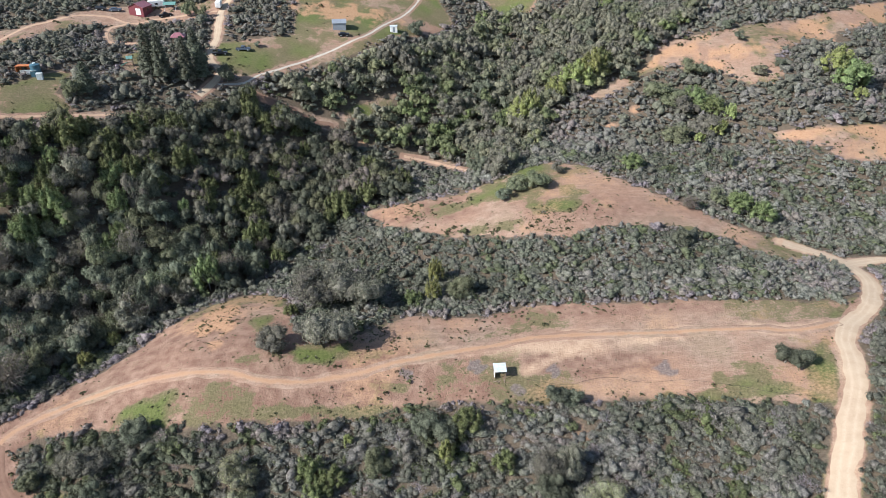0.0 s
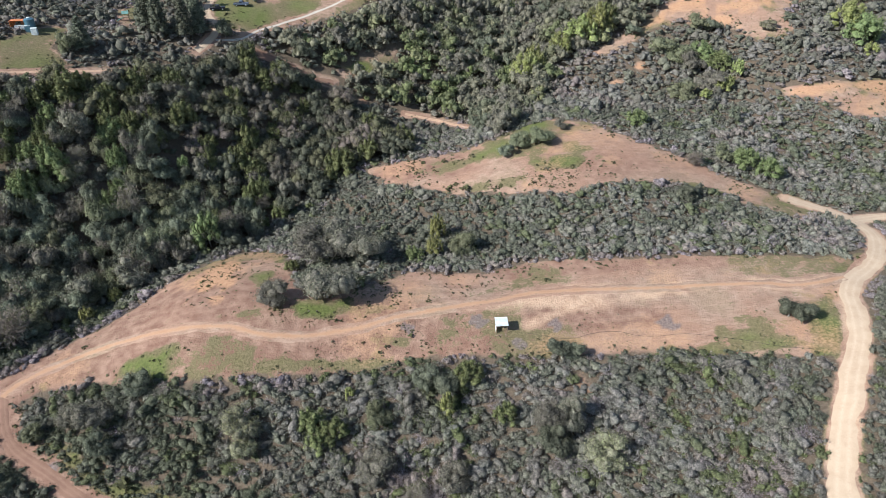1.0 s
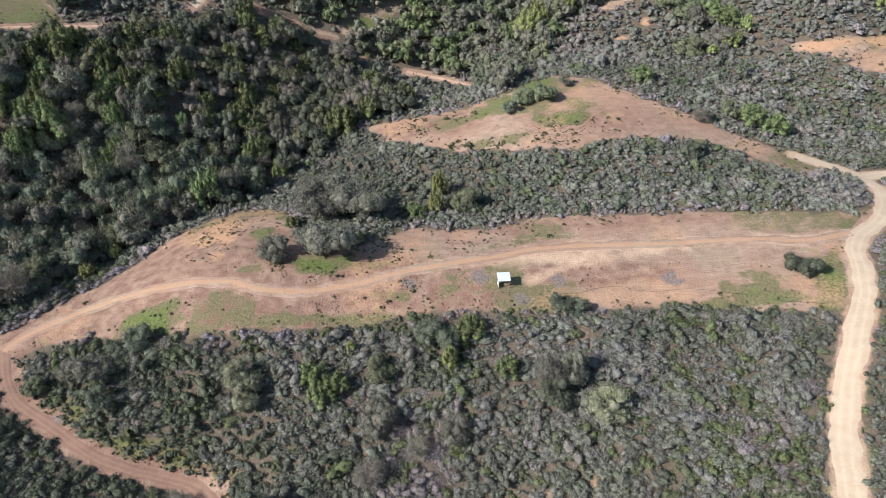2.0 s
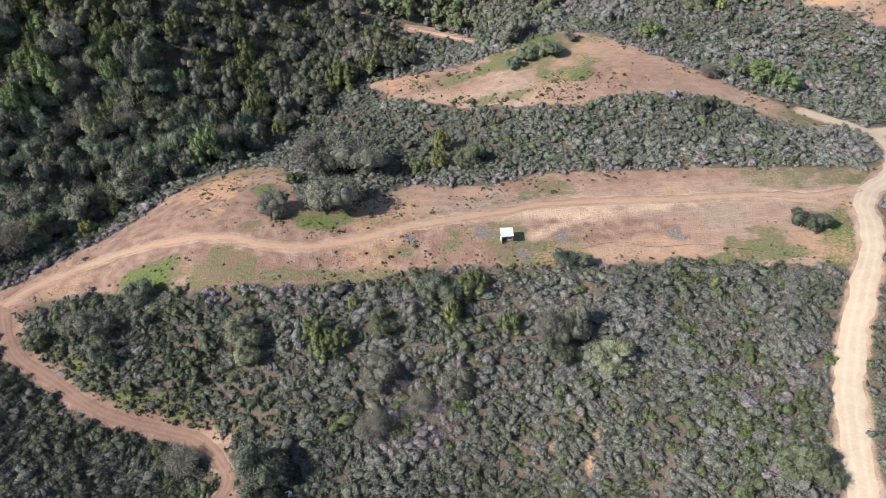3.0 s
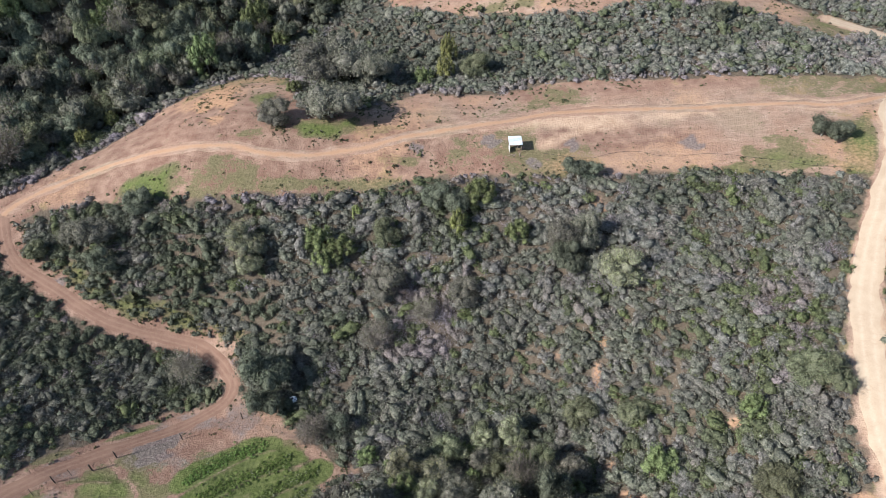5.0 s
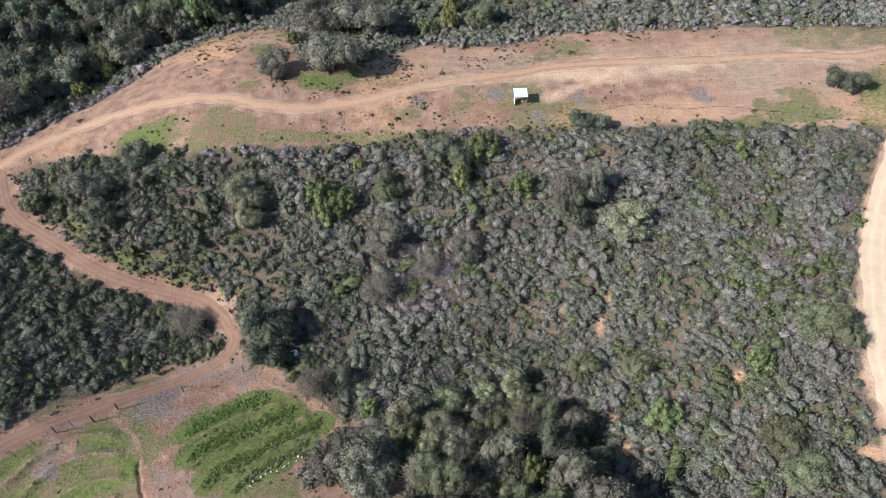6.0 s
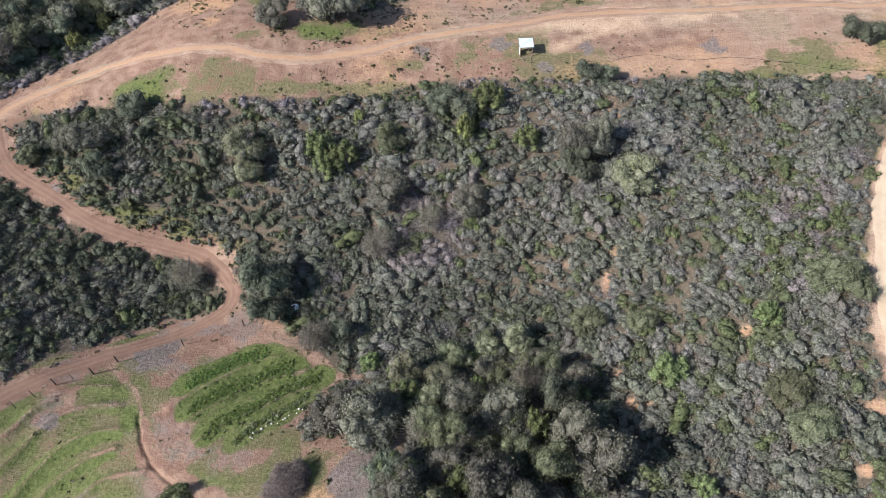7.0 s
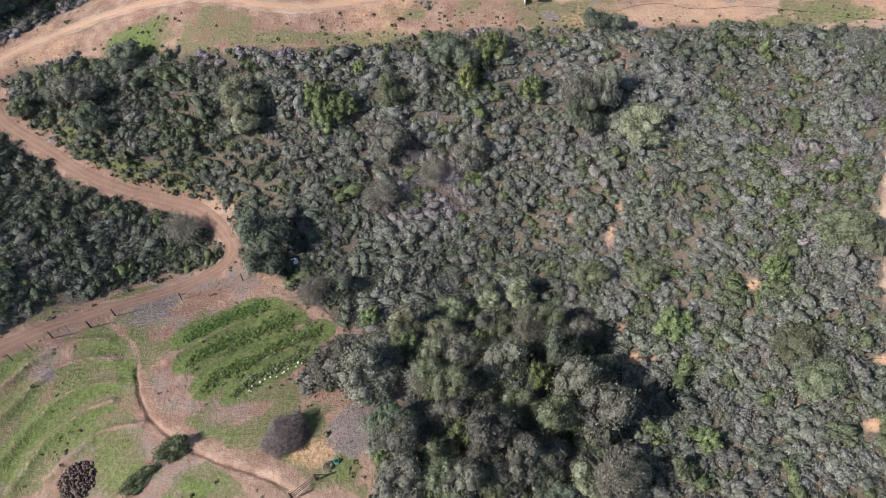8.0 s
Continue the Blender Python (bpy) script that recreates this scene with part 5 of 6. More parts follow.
MAROON_ROOF = paint("faded_maroon_roofing", (0.24, 0.10, 0.12), 0.5, 0, 0.2)
WHITE_PAINT = paint("white_paint", (0.75, 0.75, 0.73), 0.5, 0, 0.12)
BLUE_PAINT = paint("dark_blue_plastic", (0.045, 0.11, 0.15), 0.45, 0, 0.2)
ORANGE_PAINT = paint("orange_container_paint", (0.50, 0.17, 0.06), 0.6, 0, 0.2)
TEAL_PAINT = paint("teal_canvas", (0.10, 0.22, 0.20), 0.7, 0, 0.2)
BLACK_PAINT = paint("black_car_paint", (0.012, 0.014, 0.02), 0.25, 0, 0.1)
SILVER_PAINT = paint("blue_grey_car_paint", (0.10, 0.13, 0.18), 0.3, 0.3, 0.1)
TYRE = paint("tyre_rubber", (0.02, 0.02, 0.02), 0.9, 0, 0.1)
GLASS = paint("dark_window_glass", (0.02, 0.025, 0.03), 0.08, 0, 0.05)
WIRE = paint("rusty_wire", (0.10, 0.085, 0.075), 0.7, 0.4, 0.2)
GREEN_NET = paint("green_netting", (0.03, 0.14, 0.10), 0.8, 0, 0.2)
STONE = paint("pale_stone", (0.50, 0.47, 0.43), 0.9, 0, 0.3)
CLOD = paint("dark_brown_clods", (0.085, 0.055, 0.045), 0.95, 0, 0.4, 4)
TWIG = paint("dry_grey_twigs", (0.135, 0.105, 0.10), 0.9, 0, 0.4, 3)
CROP = leaf_material("crop_leaves", [(0.0, (0.085, 0.14, 0.036)), (0.5, (0.12, 0.17, 0.055)), (1.0, (0.26, 0.27, 0.20))])
TUFT = leaf_material("low_scrub", [(0.0, (0.10, 0.105, 0.06)), (0.5, (0.13, 0.14, 0.07)), (1.0, (0.23, 0.21, 0.165))])


def block(bm, x0, x1, y0, y1, z0, z1, bevel=0.0):
    v = [bm.verts.new((x, y, z)) for z in (z0, z1) for x, y in ((x0, y0), (x1, y0), (x1, y1), (x0, y1))]
    f = [bm.faces.new([v[k] for k in q]) for q in ((3, 2, 1, 0), (4, 5, 6, 7), (0, 1, 5, 4), (1, 2, 6, 5), (2, 3, 7, 6), (3, 0, 4, 7))]
    if bevel:
        edges = list({e for q in f for e in q.edges})
        bmesh.ops.bevel(bm, geom=edges, offset=bevel, segments=2, affect="EDGES")


def made(builder):
    bm = bmesh.new()
    builder(bm)
    return bm


def root_at(name, place, turn, label, category, group=""):
    x, y = place
    ob = new(name)
    ob.matrix_basis = Matrix.Translation((x, y, float(height(x, y)))) @ Matrix.Rotation(radians(turn), 4, "Z")
    return tagged(ob, label, category, group)


def ribbed(bm, x0, x1, y0, y1, z_of, step=0.2, rise=0.03, thick=0.02):
    """A ribbed sheet whose height is z_of(x, y); ribs run along y."""
    n = max(4, int((x1 - x0) / step) * 2)
    rows = []
    for t in (0, -thick):
        for y in (y0, y1):
            rows.append([bm.verts.new((x0 + (x1 - x0) * k / n, y, z_of(x0 + (x1 - x0) * k / n, y) + t + rise * (k % 2))) for k in range(n + 1)])
    for k in range(n):
        bm.faces.new((rows[0][k], rows[0][k + 1], rows[1][k + 1], rows[1][k]))
        bm.faces.new((rows[2][k], rows[3][k], rows[3][k + 1], rows[2][k + 1]))
        bm.faces.new((rows[0][k], rows[2][k], rows[2][k + 1], rows[0][k + 1]))
        bm.faces.new((rows[1][k], rows[1][k + 1], rows[3][k + 1], rows[3][k]))
    for k in (0, n):
        bm.faces.new((rows[0][k], rows[1][k], rows[3][k], rows[2][k]))


def build_shelter():
    s = root_at("shelter", SHELTER, 4, "small open wooden shelter with a pale sheet-metal roof on the clearing", "shelter")
    for x in (-1.15, 1.15):
        for y in (-1.05, 1.05):
            part("post", made(lambda b: block(b, x - 0.06, x + 0.06, y - 0.06, y + 0.06, -0.3, 2.05 + 0.12 * y, 0.01)), WOOD, s)
    for y in (-1.05, 1.05):
        part("beam", made(lambda b: block(b, -1.35, 1.35, y - 0.05, y + 0.05, 2.05 + 0.12 * y, 2.19 + 0.12 * y, 0.01)), WOOD, s)
    part("roof", made(lambda b: ribbed(b, -1.35, 1.35, -1.3, 1.3, lambda x, y: 2.25 + 0.12 * y)), ZINC, s, "pale ribbed sheet-metal roof")
    part("counter", made(lambda b: block(b, -1.0, 0.7, 0.2, 0.8, 0.75, 0.82, 0.01)), WOOD, s)
    for x in (-0.9, 0.6):
        part("counter_leg", made(lambda b: block(b, x - 0.05, x + 0.05, 0.3, 0.7, 0, 0.75, 0.01)), WOOD, s)
    part("side_panel", made(lambda b: block(b, -1.2, -1.12, -0.9, 0.4, 0.1, 1.1, 0.01)), WHITE_PAINT, s, "white painted side panel")
    for k, (dx, dy) in enumerate(((-0.9, -1.7), (-0.2, -1.8), (0.9, -1.6))):
        bx, by = SHELTER[0] + dx, SHELTER[1] + dy
        o = root_at("plank", (bx, by), 20 + 35 * k, "short pale plank lying on the ground by the shelter", "plank", "planks by the shelter")
        part("board", made(lambda b: block(b, -0.6, 0.6, -0.12, 0.12, 0.02, 0.1, 0.01)), WOOD, o)


def build_barn(name, place, turn, w, d, eave, ridge, wall, roof, label, door=None):
    s = root_at(name, place, turn, label, "barn")
    def walls(b):
        outline = [(-w / 2, 0), (w / 2, 0), (w / 2, eave), (0, ridge), (-w / 2, eave)]
        ends = [[b.verts.new((x, y, z - (0.8 if z == 0 else 0))) for x, z in outline] for y in (-d / 2, d / 2)]
        b.faces.new(ends[0]), b.faces.new(ends[1][::-1])
        for k in range(5):
            b.faces.new((ends[0][k], ends[1][k], ends[1][(k + 1) % 5], ends[0][(k + 1) % 5]))
    part("wall", made(walls), wall, s)
    slope = (ridge - eave) / (w / 2)
    for side in (-1, 1):
        lo, hi = (-w / 2 - 0.3, 0) if side < 0 else (0, w / 2 + 0.3)
        def sheet(b):
            n = int(d / 0.5)
            tops = []
            for t in (0.14, 0.06):
                for x in (lo, hi):
                    tops.append([b.verts.new((x, -d / 2 - 0.3 + (d + 0.6) * k / n, ridge - slope * abs(x) + t + 0.04 * (k % 2))) for k in range(n + 1)])
            for k in range(n):
                b.faces.new((tops[0][k], tops[1][k], tops[1][k + 1], tops[0][k + 1]))
                b.faces.new((tops[2][k], tops[2][k + 1], tops[3][k + 1], tops[3][k]))
                b.faces.new((tops[0][k], tops[0][k + 1], tops[2][k + 1], tops[2][k]))
                b.faces.new((tops[1][k], tops[3][k], tops[3][k + 1], tops[1][k + 1]))
            for k in (0, n):
                b.faces.new((tops[0][k], tops[2][k], tops[3][k], tops[1][k]))
        part("roof", made(sheet), roof, s)
    if door:
        x, dw, dh, mat = door
        part("door", made(lambda b: block(b, x - dw / 2, x + dw / 2, -d / 2 - 0.08, -d / 2 - 0.005, 0, dh, 0.02)), mat, s, "large pale door")
    part("window", made(lambda b: block(b, w / 2 + 0.003, w / 2 + 0.06, -0.6, 0.6, 1.2, 2.1, 0.01)), GLASS, s)
    return s


def wheel(s, x, y, r=0.38):
    w = part("wheel", made(lambda b: tube(b, (x, y - 0.12, r), (x, y + 0.12, r), r, r, 14)), TYRE, s)
    part("rim", made(lambda b: tube(b, (x, y - 0.13, r), (x, y + 0.13, r), r * 0.55, r * 0.55, 10)), ZINC, w)


def hull(bm, outline, half, taper=0.0, low=0.0):
    """A car body: a side outline (x, z), drawn across, narrowed towards its top."""
    top = max(z for _, z in outline)
    sides = []
    for s in (-1, 1):
        sides.append([bm.verts.new((x, s * (half - taper * max(0, z - low) / max(0.01, top - low)), z)) for x, z in outline])
    bm.faces.new(sides[0]), bm.faces.new(sides[1][::-1])
    n = len(outline)
    for k in range(n):
        bm.faces.new((sides[0][k], sides[1][k], sides[1][(k + 1) % n], sides[0][(k + 1) % n]))
    bmesh.ops.bevel(bm, geom=list(bm.edges), offset=0.04, segments=1, affect="EDGES")


def build_vehicle(name, place, turn, mat, label, pickup=True, long=5.4, group="parked vehicles"):
    s = root_at(name, place, turn, label, "pickup truck" if pickup else "car", group)
    h = long / 2
    part("body", made(lambda b: hull(b, [(-h, 0.4), (h, 0.4), (h, 0.85), (h - 0.15, 1.0), (h * 0.42, 1.08), (-h, 1.08)], 0.95)), mat, s)
    if pickup:
        cab = [(-0.75, 1.0), (1.15, 1.0), (0.55, 1.75), (-0.65, 1.78)]
        part("bed", made(lambda b: block(b, -h + 0.12, -0.85, -0.78, 0.78, 1.085, 1.10, 0.004)), TYRE, s)
    else:
        cab = [(-h + 0.35, 1.0), (1.0, 1.0), (0.4, 1.5), (-h + 0.9, 1.52)]
    c = part("cab", made(lambda b: hull(b, cab, 0.86, 0.16, 1.0)), mat, s)
    part("windscreen", made(lambda b: [b.faces.new([b.verts.new(q) for q in ((cab[1][0] - 0.02, -0.74, 1.12), (cab[1][0] - 0.02, 0.74, 1.12), (cab[2][0] + 0.14, 0.66, cab[2][1] - 0.08), (cab[2][0] + 0.14, -0.66, cab[2][1] - 0.08))])]), GLASS, c)
    for sgn in (-1, 1):
        part("side_window", made(lambda b: block(b, cab[3][0] + 0.1, cab[2][0] - 0.05, sgn * 0.78 - 0.04, sgn * 0.78 + 0.05, 1.22, cab[2][1] - 0.12, 0.01)), GLASS, c)
        part("headlight", made(lambda b: block(b, h - 0.06, h + 0.02, sgn * 0.72 - 0.14, sgn * 0.72 + 0.14, 0.68, 0.84, 0.01)), WHITE_PAINT, s)
        for x in (-h + 1.0, h - 0.95):
            wheel(s, x, sgn * 0.86)


def build_trailer(name, place, turn, long, tall, mat, label):
    s = root_at(name, place, turn, label, "trailer")
    part("body", made(lambda b: block(b, -long / 2, long / 2, -1.15, 1.15, 0.55, tall, 0.25)), mat, s)
    part("window", made(lambda b: block(b, -0.6, 0.6, -1.19, -1.152, 1.4, 2.0, 0.01)), GLASS, s)
    part("drawbar", made(lambda b: tube(b, (long / 2, 0, 0.55), (long / 2 + 1.1, 0, 0.5), 0.06, 0.05)), TYRE, s)
    for sgn in (-1, 1):
        wheel(s, -0.4, sgn * 1.0)


def build_farm():
    build_barn("red_barn", RED_BARN, -14, 6.6, 6.0, 2.9, 4.3, MAROON, MAROON_ROOF, "maroon metal barn with a pale door in the farm yard", (1.0, 2.2, 2.5, WHITE_PAINT))
    build_barn("grey_barn", GREY_BARN, 98, 4.6, 5.2, 2.3, 3.3, GREY_METAL, GREY_METAL, "grey ribbed metal barn beside the gravel road", (0, 2.0, 2.0, GREY_METAL))
    s = root_at("storage_shed", WHITE_SHED, 6, "small white storage shed beside the gravel road", "shed")
    part("body", made(lambda b: block(b, -1.5, 1.5, -1.1, 1.1, -0.3, 2.3, 0.05)), WHITE_PAINT, s)
    part("roof", made(lambda b: ribbed(b, -1.6, 1.6, -1.2, 1.2, lambda x, y: 2.36 + 0.05 * y)), ZINC, s)
    part("door", made(lambda b: block(b, -0.45, 0.45, -1.15, -1.105, 0.05, 2.0, 0.01)), GREY_METAL, s)
    hut = root_at("open_hut", HUT, 10, "open hut with a maroon roof among the pines", "hut")
    for x in (-2, 2):
        for y in (-1.6, 1.6):
            part("post", made(lambda b: block(b, x - 0.1, x + 0.1, y - 0.1, y + 0.1, -0.4, 2.4, 0.02)), WOOD, hut)
    def hip(b):
        base = [b.verts.new(q) for q in ((-2.7, -2.3, 2.35), (2.7, -2.3, 2.35), (2.7, 2.3, 2.35), (-2.7, 2.3, 2.35))]
        top = [b.verts.new((-0.9, 0, 3.7)), b.verts.new((0.9, 0, 3.7))]
        b.faces.new(base[::-1])
        b.faces.new((base[0], base[1], top[1], top[0])), b.faces.new((base[2], base[3], top[0], top[1]))
        b.faces.new((base[1], base[2], top[1])), b.faces.new((base[3], base[0], top[0]))
    part("roof", made(hip), MAROON_ROOF, hut, "maroon hipped roof")
    tank = root_at("water_tank", TANK, 0, "tall dark blue round water tank on the field's edge", "water tank")
    part("body", made(lambda b: (tube(b, (0, 0, -0.4), (0, 0, 3.6), 1.55, 1.55, 28), tube(b, (0, 0, 3.6), (0, 0, 4.0), 1.55, 0.5, 28))), BLUE_PAINT, tank)
    for z in (0.8, 1.8, 2.8):
        part("band", made(lambda b: tube(b, (0, 0, z), (0, 0, z + 0.1), 1.59, 1.59, 28)), BLUE_PAINT, tank)
    part("lid", made(lambda b: tube(b, (0, 0, 4.0), (0, 0, 4.15), 0.5, 0.45, 18)), ZINC, tank)
    box = root_at("open_container", ORANGE_BOX, 8, "orange open-fronted container by the water tank", "container")
    part("back_wall", made(lambda b: block(b, -2.4, 2.4, 1.0, 1.1, -0.3, 2.5, 0.01)), ORANGE_PAINT, box)
    for x in (-2.4, 2.3):
        part("side_wall", made(lambda b: block(b, x, x + 0.1, -1.1, 0.997, -0.3, 2.5, 0.01)), ORANGE_PAINT, box)
    part("roof", made(lambda b: ribbed(b, -2.45, 2.45, -1.15, 1.15, lambda x, y: 2.54)), ORANGE_PAINT, box)
    for place, mat, label in ((TOTE_1, BLUE_PAINT, "blue-grey storage bin by the water tank"), (TOTE_2, ZINC, "pale metal storage bin by the water tank"), (WHITE_BOX, WHITE_PAINT, "white chest standing before the orange container")):
        t = root_at("storage_bin", place, 15, label, "bin", "bins by the tank")
        wide = 1.9 if mat is WHITE_PAINT else 0.9
        tall = 1.0 if mat is WHITE_PAINT else 1.9
        part("body", made(lambda b: block(b, -wide, wide, -0.7, 0.7, -0.2, tall, 0.06)), mat, t)
        part("lid", made(lambda b: block(b, -wide - 0.05, wide + 0.05, -0.75, 0.75, tall + 0.003, tall + 0.12, 0.03)), ZINC, t)
    build_vehicle("pickup_truck", SILVER_PICKUP, 6, SILVER_PAINT, "blue-grey pickup truck parked on the meadow")
    build_vehicle("pickup_truck", BLACK_PICKUP, 14, BLACK_PAINT, "black pickup truck parked beside the farm road")
    build_vehicle("parked_car", PARKED_CAR, 8, BLACK_PAINT, "dark car parked below the grey barn", False, 4.4)
    build_vehicle("parked_car", YARD_CAR_1, 10, SILVER_PAINT, "blue-grey car parked in the farm yard", False, 4.6)
    build_vehicle("parked_car", YARD_CAR_2, 0, BLACK_PAINT, "dark car parked in the farm yard", False, 4.4)
    build_vehicle("pickup_truck", YARD_TRUCK, 35, BLACK_PAINT, "dark truck parked beside the barn")
    build_trailer("travel_trailer", TRAILER, 100, 6.0, 2.9, WHITE_PAINT, "white rounded travel trailer at the farm road")
    build_trailer("travel_trailer", YARD_TRAILER, 20, 6.5, 3.0, WHITE_PAINT, "white travel trailer behind the barn")
    t = root_at("canopy_tent", YARD_SHED, 10, "teal canvas canopy tent in the farm yard", "tent")
    for x in (-2.2, 2.2):
        for y in (-1.6, 1.6):
            part("pole", made(lambda b: tube(b, (x, y, -0.3), (x, y, 2.2), 0.05, 0.05)), ZINC, t)
    part("canopy", made(lambda b: [b.faces.new([b.verts.new(q) for q in f]) for f in (((-2.5, -1.9, 2.1), (2.5, -1.9, 2.1), (2.5, 0, 3.0), (-2.5, 0, 3.0)), ((-2.5, 0, 3.0), (2.5, 0, 3.0), (2.5, 1.9, 2.1), (-2.5, 1.9, 2.1)))]), TEAL_PAINT, t)
    p = root_at("play_set", PLAY_SET, 20, "wooden play set with a teal canopy and slide", "play set")
    for x in (-0.9, 0.9):
        for y in (-0.9, 0.9):
            part("post", made(lambda b: block(b, x - 0.07, x + 0.07, y - 0.07, y + 0.07, -0.3, 2.6, 0.01)), WOOD, p)
    part("platform", made(lambda b: block(b, -1, 1, -1, 1, 1.3, 1.42, 0.02)), WOOD, p)
    part("canopy", made(lambda b: [b.faces.new([b.verts.new(q) for q in f]) for f in (((-1.1, -1.1, 2.6), (1.1, -1.1, 2.6), (1.1, 0, 3.4), (-1.1, 0, 3.4)), ((-1.1, 0, 3.4), (1.1, 0, 3.4), (1.1, 1.1, 2.6), (-1.1, 1.1, 2.6)))]), TEAL_PAINT, p)
    part("slide", made(lambda b: hull(b, [(-1.0, 1.35), (-1.0, 1.25), (-3.4, 0.1), (-3.6, 0.15), (-3.4, 0.22)], 0.3)), GREEN_NET, p)
    part("swing_beam", made(lambda b: tube(b, (0.9, 0, 2.4), (4.0, 0, 2.4), 0.08, 0.08)), WOOD, p)
    for sgn in (-1, 1):
        part("swing_leg", made(lambda b: tube(b, (4.0, 0, 2.4), (4.2, sgn * 1.2, -0.2), 0.07, 0.07)), WOOD, p)


def build_fence(name, line, tall, thick, label):
    x, y = line[0]
    s = root_at(name, line[0], 0, label, "fence")
    z0 = float(height(x, y))
    tops = []
    for k, (px, py) in enumerate(line):
        z = float(height(px, py)) - z0
        r = thick[k % len(thick)]
        part("post", made(lambda b: tube(b, (px - x, py - y, z - 0.4), (px - x + 0.05, py - y, z + tall), r, r * 0.9, 8)), DARK_WOOD, s)
        tops.append((px - x, py - y, z))
    for h in (0.35, 0.8, 1.25, 1.6):
        def strand(b):
            for p, q in zip(tops, tops[1:]):
                tube(b, (p[0], p[1], p[2] + h), (q[0], q[1], q[2] + h), 0.012, 0.012, 4)
        part("wire", made(strand), WIRE, s)
    return s


def sticks(rng, n, radius, tall, length, thick):
    """Crossed dry sticks heaped in a dome."""
    d = rng.normal(size=(n, 3))
    d[:, 2] = np.abs(d[:, 2])
    d /= np.linalg.norm(d, axis=1)[:, None]
    c = d * rng.uniform(0.62, 1.02, (n, 1)) * (radius, radius, tall) * (1 + 0.3 * rough(d[:, :1] * 3, d[:, 1:2] * 3 + d[:, 2:] * 2, 1.3, 2, 81))
    a = rng.normal(size=(n, 3)) * (1, 1, 0.5)
    a /= np.linalg.norm(a, axis=1)[:, None]
    a *= length * rng.uniform(0.4, 1.2, (n, 1))
    side = np.cross(a, rng.normal(size=(n, 3)))
    side *= thick / np.linalg.norm(side, axis=1)[:, None]
    up = np.cross(a, side)
    up *= thick / np.linalg.norm(up, axis=1)[:, None]
    v = np.stack([c - a / 2 + side, c - a / 2 - side, c - a / 2 + up, c + a / 2], 1).reshape(-1, 3)
    f = np.array([[0, 1, 3], [1, 2, 3], [2, 0, 3], [0, 2, 1]])
    return v, (f[None] + 4 * np.arange(n)[:, None, None]).reshape(-1, 3)


def build_hose():
    """A black irrigation pipe lying across the clearing."""
    line = eased(HOSE_RUN, 1.0)
    x0, y0 = line[0]
    z0 = float(height(x0, y0))
    s = root_at("irrigation_pipe", line[0], 0, "thin black irrigation pipe lying across the clearing", "pipe")
    def run(b):
        pts = [(x - x0, y - y0, float(height(x, y)) - z0 + 0.06) for x, y in line]
        for p, q in zip(pts, pts[1:]):
            tube(b, p, q, 0.026, 0.026, 5)
    part("pipe", made(run), TYRE, s)


